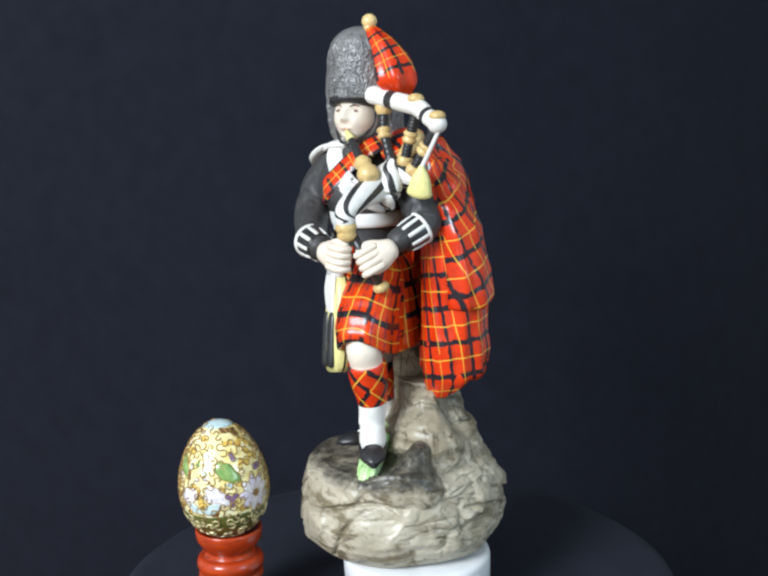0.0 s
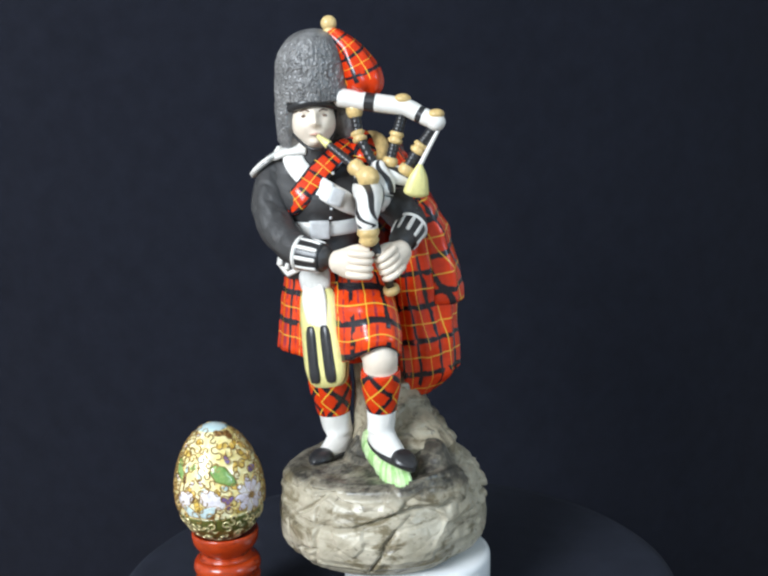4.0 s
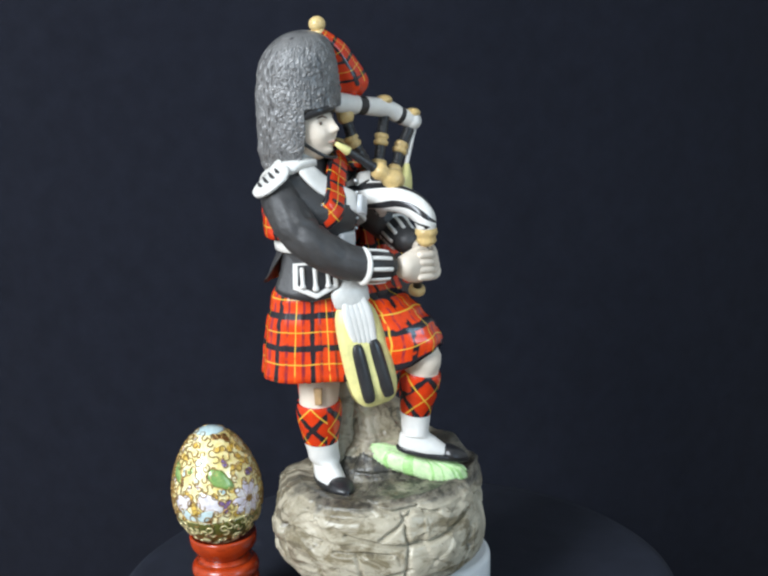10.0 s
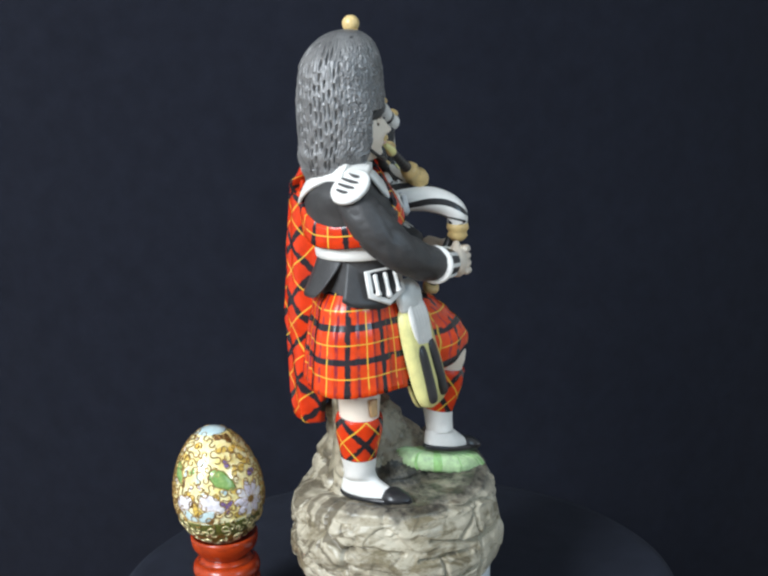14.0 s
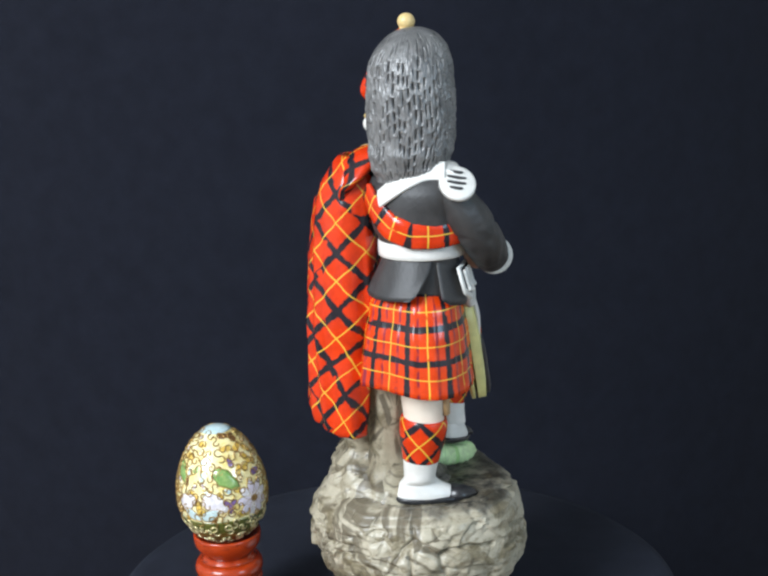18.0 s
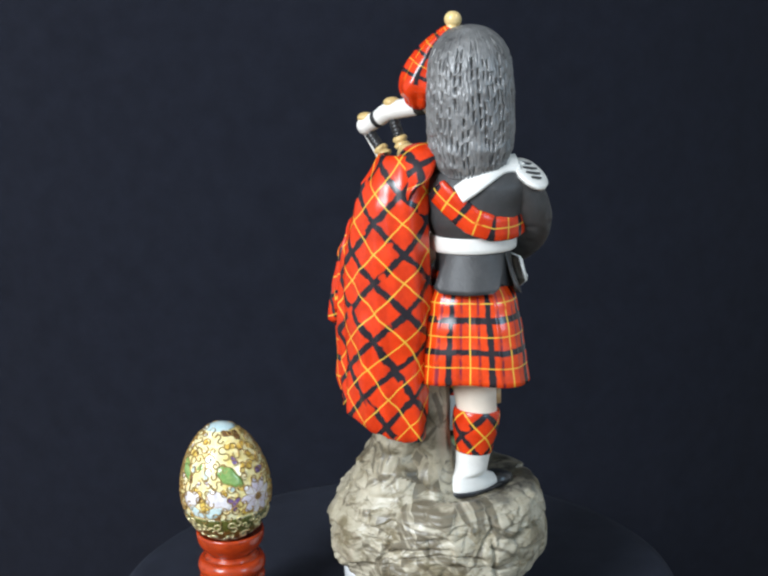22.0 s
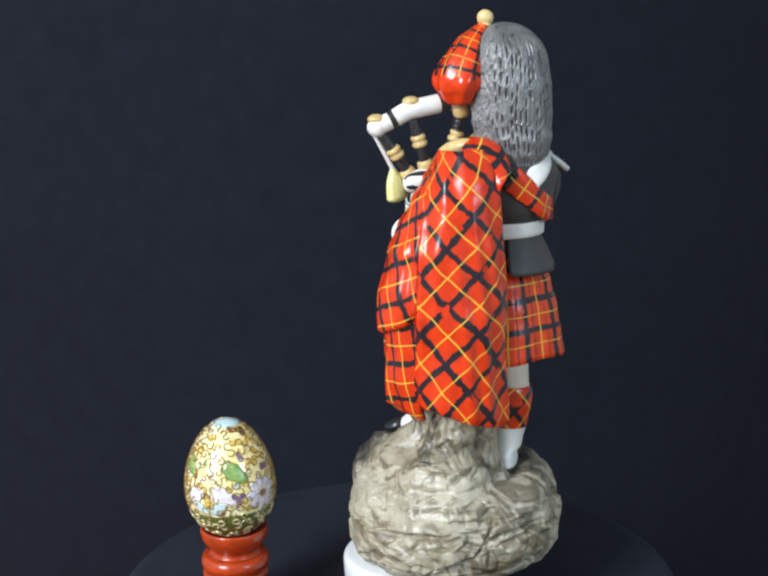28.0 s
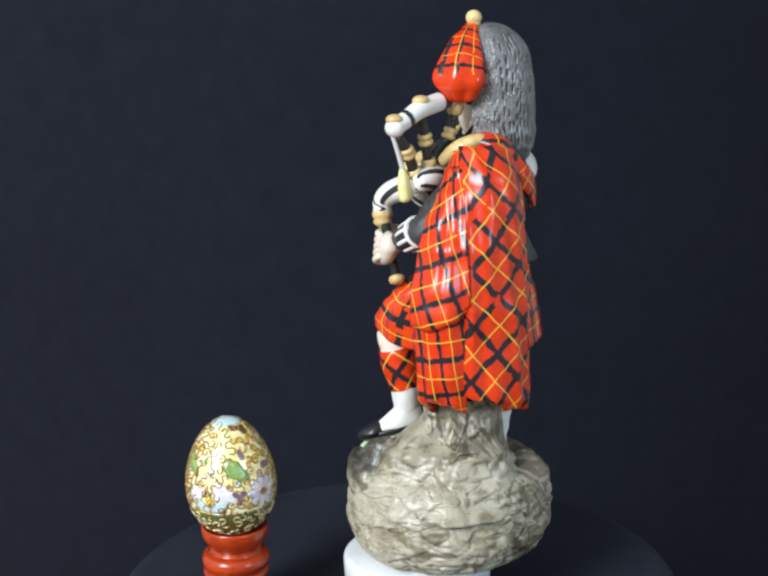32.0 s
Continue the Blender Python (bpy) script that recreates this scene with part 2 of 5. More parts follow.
# ---- modelling in clay: one mesh of many painted pieces, in millimetres ----
class Clay:
    def __init__(self):
        self.v, self.f, self.m, self.uv, self.flat = [], [], [], [], []

    def grid(self, rings, mat, closed=True, cap=(True, True), per=(16.0, 16.0, 0.0), uvs=None):
        """Rings of points, each as long as the others, joined into a skin. per: the sett's width and height in mm, and its turn in degrees."""
        base, n = len(self.v), len(rings[0])
        for r in rings:
            self.v.extend(Vector(p) for p in r)
        girth = sum((Vector(rings[len(rings) // 2][k]) - Vector(rings[len(rings) // 2][k - 1])).length for k in range(n))
        along = [0.0]
        for a, b in zip(rings, rings[1:]):
            along.append(along[-1] + sum((Vector(b[k]) - Vector(a[k])).length for k in range(0, n, max(1, n // 6))) / len(range(0, n, max(1, n // 6))))
        ca, sa = math.cos(radians(per[2])), math.sin(radians(per[2]))

        def at(i, k):
            if uvs:
                u, w = uvs(i, k)
            else:
                u, w = girth * k / n, along[i]
            return ((u * ca - w * sa) / per[0], (u * sa + w * ca) / per[1])

        for i in range(len(rings) - 1):
            for k in range(n if closed else n - 1):
                k2 = (k + 1) % n
                self.f.append((base + i * n + k, base + i * n + k2, base + (i + 1) * n + k2, base + (i + 1) * n + k))
                self.m.append(mat(i, k) if callable(mat) else mat)
                self.uv.append((at(i, k), at(i, k + 1), at(i + 1, k + 1), at(i + 1, k)))
                self.flat.append(False)
        for end, i in ((0, 0), (1, len(rings) - 1)):
            if cap[end] and closed:
                face = tuple(base + i * n + k for k in range(n))
                self.f.append(face[::-1] if end == 0 else face)
                self.m.append(mat(min(i, len(rings) - 2), 0) if callable(mat) else mat)
                self.uv.append(tuple(at(i, k) for k in (range(n)[::-1] if end == 0 else range(n))))
                self.flat.append(True)

    def sweep(self, path, radii, mat, n=16, sub=4, ends=(True, True), ref=(0, 0, 1), per=(16.0, 16.0, 0.0), wave=None, twist=0.0):
        """A limb along a smooth path. radii: one radius, or (across, along ref) for each point."""
        pts, rad = spline([Vector(p) for p in path], sub), spline([Vector((*r, 0)) if isinstance(r, tuple) else Vector((r, r, 0)) for r in radii], sub)
        if callable(mat):
            marks = mat
            mat = lambda i, k: marks((i + 0.5) / len(rings), (k + 0.5) / n)
        rings, ref = [], Vector(ref)
        for i, p in enumerate(pts):
            t = (pts[min(i + 1, len(pts) - 1)] - pts[max(i - 1, 0)]).normalized()
            b = ref - t * ref.dot(t)
            b.normalize()
            a = t.cross(b)
            q = twist * i / (len(pts) - 1)
            rings.append([p + a * math.cos(2 * math.pi * k / n + q) * rad[i].x + b * math.sin(2 * math.pi * k / n + q) * rad[i].y for k in range(n)])
            if wave:
                rings[-1] = [p + (q - p) * wave(i / (len(pts) - 1), 2 * math.pi * k / n) for k, q in enumerate(rings[-1])]
        for end, order in ((0, -1), (1, 1)):
            if ends[end]:
                i = 0 if end == 0 else len(pts) - 1
                j = 1 if end == 0 else len(pts) - 2
                t = (pts[i] - pts[j]).normalized()
                depth = min(rad[i].x, rad[i].y)
                extra = [[pts[i] + (q - pts[i]) * math.cos(a) + t * depth * 0.8 * math.sin(a) for q in rings[i if end == 0 else len(rings) - 1]] for a in (0.5, 0.95, 1.35)]
                rings = (extra[::-1] + rings) if end == 0 else (rings + extra)
        self.grid(rings, mat, per=per)

    def ball(self, c, r, mat, n=14, turn=0.0, tilt=(0, 0, 0)):
        rx, ry, rz = r if isinstance(r, tuple) else (r, r, r)
        m = Matrix.Translation(c) @ Euler([radians(a) for a in tilt]).to_matrix().to_4x4()
        rings = []
        for i in range(1, n):
            a = math.pi * i / n - math.pi / 2
            rings.append([m @ Vector((rx * math.cos(a) * math.cos(2 * math.pi * k / (n + 4)), ry * math.cos(a) * math.sin(2 * math.pi * k / (n + 4)), rz * math.sin(a))) for k in range(n + 4)])
        self.grid(rings, mat)

    def lathe(self, a, b, profile, mat, n=16):
        """A turned piece from a to b. profile: (share of the way, radius)."""
        a, b = Vector(a), Vector(b)
        t = (b - a).normalized()
        u = t.orthogonal().normalized()
        w = t.cross(u)
        self.grid([[a.lerp(b, s) + (u * math.cos(2 * math.pi * k / n) + w * math.sin(2 * math.pi * k / n)) * r for k in range(n)] for s, r in profile], mat)

    def ribbon(self, path, width, thick, out, mat, sub=5, per=(16.0, 16.0, 0.0)):
        """A strap along a path. out: the point that it faces away from."""
        pts = spline([Vector(p) for p in path], sub)
        rings = []
        for i, p in enumerate(pts):
            t = (pts[min(i + 1, len(pts) - 1)] - pts[max(i - 1, 0)]).normalized()
            o = Vector(out(p)) if callable(out) else p - Vector(out)
            o = (o - t * o.dot(t)).normalized()
            s = t.cross(o)
            w = width / 2
            rings.append([p + s * x * w + o * y * thick for x, y in ((-1, -0.6), (-1, 0.3), (-0.88, 0.85), (-0.4, 1.05), (0.4, 1.05), (0.88, 0.85), (1, 0.3), (1, -0.6))])
        far = [0.0]
        for p, q in zip(pts, pts[1:]):
            far.append(far[-1] + (q - p).length)
        across = (-1, -1, -0.88, -0.4, 0.4, 0.88, 1, 1)
        self.grid(rings, mat, per=per, uvs=lambda i, k: (width / 2 * across[k % 8] + per[0] / 2, far[i]))

    def slab(self, c, normal, up, outline, thick, mat, edge=0.35, bulge=0.0):
        """A flat shape with eased edges, seen along its normal."""
        c, nv, up = Vector(c), Vector(normal).normalized(), Vector(up)
        up = (up - nv * up.dot(nv)).normalized()
        side = up.cross(nv)
        mx = sum(p[0] for p in outline) / len(outline)
        my = sum(p[1] for p in outline) / len(outline)
        rings = []
        for d, s in ((-0.6, 1.0), (thick - edge, 1.0), (thick, 1 - edge / 4), (thick + bulge, 0.55)):
            rings.append([c + side * (mx + (x - mx) * s) + up * (my + (y - my) * s) + nv * d for x, y in outline])
        self.grid(rings, mat, cap=(False, True))

    def build(self, name, mats, z0=-20.0):
        me = bpy.data.meshes.new(name)
        me.from_pydata([((p.x) / 1000, (p.y) / 1000, (p.z - z0) / 1000) for p in self.v], [], self.f)
        for m in mats:
            me.materials.append(m)
        me.polygons.foreach_set("material_index", self.m)
        me.polygons.foreach_set("use_smooth", [not x for x in self.flat])
        layer = me.uv_layers.new(name="UVMap")
        layer.data.foreach_set("uv", [c for face in self.uv for uv in face for c in uv])
        me.update()
        return new(name, me)


def spline(p, sub):
    """Points of a smooth curve through p."""
    if len(p) < 3:
        return [p[0].lerp(p[-1], i / sub) for i in range(sub + 1)]
    out = []
    for i in range(len(p) - 1):
        a, b, c, d = p[max(i - 1, 0)], p[i], p[i + 1], p[min(i + 2, len(p) - 1)]
        for k in range(sub):
            t = k / sub
            out.append(0.5 * ((2 * b) + (c - a) * t + (2 * a - 5 * b + 4 * c - d) * t * t + (3 * b - a - 3 * c + d) * t ** 3))
    return out + [p[-1]]


def table(pairs, x):
    """A value read between the pairs (place, value)."""
    if x <= pairs[0][0]:
        return pairs[0][1]
    for (a, va), (b, vb) in zip(pairs, pairs[1:]):
        if x <= b:
            t = (x - a) / (b - a)
            t = t * t * (3 - 2 * t)
            return va + (vb - va) * t
    return pairs[-1][1]


def bulge(x, y, cx, cy, sx, sy, turn=0.0):
    """A smooth hill of height one."""
    c, s = math.cos(radians(turn)), math.sin(radians(turn))
    u, w = ((x - cx) * c + (y - cy) * s) / sx, (-(x - cx) * s + (y - cy) * c) / sy
    return math.exp(-(u * u + w * w))


def hewn(p, scale, rough=1.0, cuts=1.0):
    """Relief of chiselled stone: tilted facets, some of them parted by a narrow cut."""
    q = Vector(p) / scale
    q = q + noise.noise_vector(q * 0.8) * 0.22
    d, near = noise.voronoi(q, distance_metric="CHEBYCHEV")
    lean = noise.noise_vector(near[0] * 3.1 + Vector((7.3, 1.1, 4.2)))
    gap = d[1] - d[0]
    tilt = (q - near[0]).dot(lean) * 1.7 + noise.noise(near[0] * 5.7) * 0.6
    tilt *= min(1.0, 0.35 + gap * 2.0)
    cut = max(0.0, 1 - gap * 9.0) * max(0.0, min(1.0, 0.5 + 3.0 * noise.noise(q * 0.9 + Vector((3, 8, 1)))))
    return rough * (tilt - cut * 0.75 * cuts)


CUTS = [
    [(-175, 24), (-157, 19.5), (-144, 17.5), (-121, 19), (-94, 27), (-66, 25)],
    [(-172, 41), (-150, 35), (-138, 35.5), (-122, 31)],
    [(-144, 34), (-142, 17), (-146, -8)],
    [(-98, 18), (-112, -6)],
    [(180, 14), (-166, 15), (-151, 14)],
    [(-169, 14), (-168, -3)],
    [(-160, 0), (-142, 5)],
    [(-157, 22), (-135, 36)],
    [(124, 22), (126, 2), (122, -8)],
    [(140, 20), (142, -4)],
    [(140, 20), (155, 23), (170, 18)],
    [(70, 12), (95, 17), (118, 12)],
    [(40, 26), (62, 20), (66, 2)],
    [(-30, 22), (-5, 18), (25, 22)],
]


def incised(turn, z):
    """How deep the carver's lines lie at a place on the rock's side, 0 to 1."""
    turn += 3.0 * noise.noise(Vector((turn * 0.05, z * 0.1, 2.0)))
    z += 1.6 * noise.noise(Vector((turn * 0.06, z * 0.05, 7.0)))
    deep = 0.0
    for line in CUTS:
        for (a0, z0), (a1, z1) in zip(line, line[1:]):
            dx, dz = (a1 - a0 + 180) % 360 - 180, z1 - z0
            x = (turn - a0 + 180) % 360 - 180
            t = max(0.0, min(1.0, (x * dx + (z - z0) * dz) / (dx * dx + dz * dz)))
            far = math.hypot(x - t * dx, z - z0 - t * dz)
            if far < 4:
                deep = max(deep, math.exp(-(far / 0.95) ** 2))
    return deep


def strokes(p, tilt):
    """Relief of a broad tool drawn over wet clay, aslant by tilt."""
    return noise.noise(Vector((p.x * 0.045, p.y * 0.045, (p.z + tilt * (p.x - p.y)) * 0.17)))


def knobs(turn, p, size, high=1.0, drawn=1.0):
    """Soft lumps of clay pressed side by side, lapping downwards, some combed by a tool."""
    q = Vector((p.x / size, p.y / size, p.z / (0.8 * size)))
    q = q + noise.noise_vector(q * 0.7) * 0.38 + noise.noise_vector(q * 2.1) * 0.09
    d, near = noise.voronoi(q)
    own = noise.noise_vector(near[0] * 4.7 + Vector((2.2, 0.4, 6.1)))
    gap = d[1] - d[0]
    lean = own * 1.7 + Vector((0, 0, -0.45))
    h = ((q - near[0]).dot(lean) * 1.5 + own.z * 1.1) * min(1.0, 0.45 + gap * 2.2)
    h -= 0.75 * math.exp(-(gap / 0.075) ** 2) * max(0.0, min(1.0, 0.55 + 3.0 * noise.noise(q * 0.9 + Vector((3, 8, 1)))))
    slant = 0.9 * own.x + (1.2 if own.y > 0.22 else 0.0)
    x, z = turn * 1.02, p.z
    along, across = x * math.cos(slant) - z * math.sin(slant), x * math.sin(slant) + z * math.cos(slant)
    comb = noise.noise(Vector((along * 0.035, across * 0.15, own.z * 9)))
    where = max(0.0, min(1.0, 0.35 + 2.6 * noise.noise(p * 0.055 + Vector((8, 1, 3))))) * min(1.0, gap * 4)
    return high * h + drawn * where * (0.7 * comb - 0.75 * max(0.0, 1 - 6.5 * abs(comb)))


def rock_base(c):
    cx, cy = -14.5, 16.5
    profile = [(-11.5, 45.5), (-10.6, 48.6), (-9, 51.2), (-6.5, 54), (-3, 56.6), (1, 58.2), (6, 59.2), (12, 59.2), (20, 58.0), (27, 56.6), (33, 54.6), (37, 51.0), (39.5, 45.5)]
    rings, n = [], 420
    levels = [-11.5 + 51.0 * i / 110 for i in range(111)]
    for z in levels:
        r0 = table(profile, z)
        ring = []
        for k in range(n):
            a = 2 * math.pi * k / n
            turn = math.degrees(a)
            brow = math.exp(-(((turn + 68 + 180) % 360 - 180) / 26) ** 2)
            hollow = math.exp(-(((turn - 76 + 180) % 360 - 180) / 38) ** 2)
            r = r0 + brow * table([(27, 0.0), (33, 1.5), (37, 4.5), (39.5, 8.0)], z) - 3.6 * hollow - 1.6 * math.exp(-(((turn + 56 + 180) % 360 - 180) / 22) ** 2) * table([(18, 1.0), (34, 0.0)], z)
            p = Vector((cx + r * math.cos(a), cy + r * math.sin(a), z))
            back = 0.5 - 0.5 * math.cos(a - radians(225))
            d = 1.9 * noise.noise(p * 0.036 + Vector((1, 4, 2))) + (1 - back) * hewn((p.x, p.y, p.z * 1.35), 27.0, 2.4, 0.35)
            d += (0.25 + 0.75 * back) * knobs(turn, p, 29.0, 3.1, 1.5) + back * knobs(turn + 90, p + Vector((31, 7, 52)), 16.0, 1.7, 1.0)
            d += (0.25 + 0.2 * back) * strokes(p, -0.5)
            d += 0.22 * noise.noise(p * 0.22) + 0.07 * noise.noise(p * 0.6) - 3.0 * incised(turn, z) * (1.0 - 0.45 * back)
            d *= min(1.0, 0.25 + (z + 11.5) / 8)
            q = p + Vector((math.cos(a), math.sin(a), 0)) * d
            ring.append((q.x, q.y, z + 6.0 * brow * table([(18, 0.0), (38, 1.0)], z)))
        rings.append(ring)
    last = rings[-1]
    for j in range(1, 40):
        s = 1 - j / 40
        ring = []
        for x, y, z in last:
            px, py = cx + (x - cx) * s, cy + (y - cy) * s
            h = 39.8 + 9.5 * bulge(px, py, -6, 8, 13, 24, 8) + 11.0 * bulge(px, py, 9, -13, 9, 17, 10) + 4.0 * bulge(px, py, 9, -24, 13, 11) - 1.8 * bulge(px, py, -40, 30, 18, 18) - 2.6 * bulge(px, py, -26, 47, 11, 11)
            h += 8.0 * bulge(px, py, 16, 6, 20, 26) * s
            h += hewn((px, py, h), 12.0, 0.7, 0.5) + 0.55 * noise.noise(Vector((px, py, 0)) * 0.45) + 0.3 * noise.noise(Vector((px, py, 5)) * 1.1)
            t = min(1.0, (1 - s) / 0.16)
            t = t * t * (3 - 2 * t)
            ring.append((px, py, (z + hewn((px, py, z), 9.0, 0.3) * t) * (1 - t) + h * t))
        rings.append(ring)
    c.grid(rings, ROCK, cap=(True, True))
    # the stump that carries the plaid
    rings = []
    for i in range(72):
        z = 22 + i * 0.84
        ox = table([(22, 2), (40, -1), (55, 0), (70, -2), (82, -4)], z)
        oy = table([(22, 22), (40, 24), (52, 25), (60, 26), (70, 28), (82, 31)], z)
        ring = []
        for k in range(150):
            a = 2 * math.pi * k / 150
            ra = table([(22, 42), (34, 37), (42, 32), (52, 28), (58, 24), (62, 21.5), (72, 19.5), (82, 17)], z)
            fwd = max(0.0, math.cos(a - radians(300))) ** 2
            ra += fwd * table([(22, 6), (40, 12), (50, 14), (58, 9), (68, 3), (80, 0)], z)
            ra -= math.exp(-(((math.degrees(a) - 338 + 180) % 360 - 180) / 24) ** 2) * table([(30, 2), (40, 6), (50, 11), (60, 13), (75, 10)], z)
            ra -= max(0.0, math.cos(a - radians(140))) ** 3 * table([(40, 0), (52, 6), (62, 8), (82, 7)], z)
            p = Vector((ox + ra * math.cos(a), oy + ra * math.sin(a), z))
            d = knobs(math.degrees(a) * 0.6, p + Vector((9, 3, 77)), 24.0, 2.0, 1.3) + knobs(math.degrees(a) * 0.6 + 50, p, 13.0, 1.0, 0.9)
            d += 0.9 * noise.noise(Vector((math.cos(a) * 7, math.sin(a) * 7, z * 0.04))) + 0.2 * noise.noise(p * 0.5)
            ring.append(Vector((p.x + math.cos(a) * d, p.y + math.sin(a) * d, z)))
        rings.append(ring)
    c.grid(rings, lambda i, k: STUMP if rings[i][k].z > 50 + 7 * noise.noise(rings[i][k] * 0.09) else ROCK)
    rings = []
    for i in range(50):
        z = 34 + i * 1.5
        ra = table([(34, 19), (46, 14), (56, 11.6), (66, 10.8), (108, 10.8)], z)
        ring = []
        for k in range(60):
            a = 2 * math.pi * k / 60
            p = Vector((-13.4 + ra * math.cos(a), 36.6 + ra * math.sin(a), z))
            d = hewn((p.x, p.y, p.z * 0.5), 11.0, 0.9, 0.5) + 0.6 * noise.noise(Vector((p.x * 0.25, p.y * 0.25, p.z * 0.06)))
            ring.append((p.x + math.cos(a) * d, p.y + math.sin(a) * d, z))
        rings.append(ring)
    c.grid(rings, STUMP)


def grass(c):
    """The turf under the forward foot: a wedge with painted blades hanging down its side."""
    heel, tip = Vector((-18.5, 19, 58.6)), Vector((-11.5, -35, 45.0))
    side = Vector((1, 0.12, 0.1))
    rings, n = [], 120
    for d, s in ((-9.5, 0.92), (-7.5, 1.04), (-4.5, 1.08), (-1.4, 1.0), (0.0, 0.93), (0.5, 0.75), (0.8, 0.4), (0.9, 0.1)):
        ring = []
        for k in range(n):
            a = 2 * math.pi * k / n
            u, w = math.cos(a), math.sin(a)
            blade = (0.05 if k % 2 else -0.045) * (0.3 < s) * (1.0 + 0.8 * noise.noise(Vector((k * 0.45, 0, 0))))
            p = heel.lerp(tip, 0.5 - 0.5 * math.copysign(abs(u) ** 0.55, u) * (s + blade * 0.5) * 0.97)
            p = p + side * (9.2 + 0.8 * math.sin(3 * a)) * math.copysign(abs(w) ** 0.55, w) * (s + blade) * (0.22 if w > 0 else 1.0)
            p.z += d
            ring.append(p)
        rings.append(ring)
    c.grid(rings, lambda i, k: GREEN if noise.noise(Vector((k * 0.83, 2.7, 0.4))) > 0.22 else LIME)


def leg(c, knee, top, shin, ankle, heel, toe, wide, rise):
    knee, top, shin, ankle, heel, toe = (Vector(p) for p in (knee, top, shin, ankle, heel, toe))
    fwd = toe - heel
    fwd.z = 0
    fwd.normalize()
    side = Vector((-fwd.y, fwd.x, 0))
    c.sweep([knee + Vector(rise), knee, top + (knee - top) * 0.2, top - (knee - top) * 0.3], [wide * 0.98, wide * 0.95, wide * 0.9, wide * 0.9], SKIN, n=20, ref=side)
    # tartan hose
    c.sweep([top + (top - shin).normalized() * 0.6, top.lerp(shin, 0.12), top.lerp(shin, 0.45), top.lerp(shin, 0.8), shin], [wide * 1.0, wide * 1.06, wide * 1.02, wide * 0.88, wide * 0.82], PLAID, n=28, sub=4, ends=(False, False), per=(18.5, 18.5, 45.0), ref=side)

    def slice_of(h, s0, s1, w, n=32, point=0.30):
        """An outline of the foot h above the sole, from s0 to s1 of the way to the toe."""
        ring = []
        for k in range(n):
            a = 2 * math.pi * k / n
            ca, sa = math.cos(a), math.sin(a)
            t = (s0 + s1) / 2 + (s1 - s0) / 2 * math.copysign(abs(ca) ** 0.85, ca)
            p = heel.lerp(toe, t)
            ring.append(p + side * w * sa * (1 - point * max(0.0, ca) - 0.12 * max(0.0, -ca)) + Vector((0, 0, h)))
        return ring

    def round_of(p, r, n=32):
        return [p + fwd * r * math.cos(2 * math.pi * k / n) + side * r * math.sin(2 * math.pi * k / n) for k in range(n)]

    # white spat: shin, ankle and instep in one
    soft = [(1.0, -0.01, 0.78, 7.0), (2.6, -0.03, 0.79, 7.4), (4.4, -0.02, 0.75, 7.4), (6.2, -0.01, 0.67, 7.2), (8.0, 0.0, 0.585, 7.0), (9.6, 0.015, 0.52, 6.9)]
    rings = [slice_of(*v) for v in soft] + [round_of(ankle + Vector((0, 0, 1.0)), wide * 0.715), round_of(ankle.lerp(shin, 0.45), wide * 0.735), round_of(shin, wide * 0.79), round_of(shin + (shin - ankle) * 0.12, wide * 0.80)]
    smooth = list(zip(*(spline(list(column), 4) for column in zip(*rings))))
    c.grid([[p + (p - sum(ring, Vector()) / 32).normalized() * 0.35 * noise.noise(p * 0.16) for p in ring] for ring in smooth], WHITE)
    # black shoe: the sole rim and the toe cap
    c.grid([slice_of(*v, point=0.36) for v in ((-1.2, -0.03, 0.97, 6.8), (-0.4, -0.055, 1.0, 7.7), (0.9, -0.06, 1.01, 8.0), (1.8, -0.05, 1.0, 7.7), (2.1, 0.0, 0.96, 6.8))], BLACK)
    c.grid([slice_of(*v, point=0.40) for v in ((1.2, 0.55, 1.005, 7.4), (3.0, 0.57, 0.985, 7.0), (4.6, 0.60, 0.92, 6.2), (5.8, 0.63, 0.84, 4.8), (6.3, 0.66, 0.76, 2.6))], BLACK)


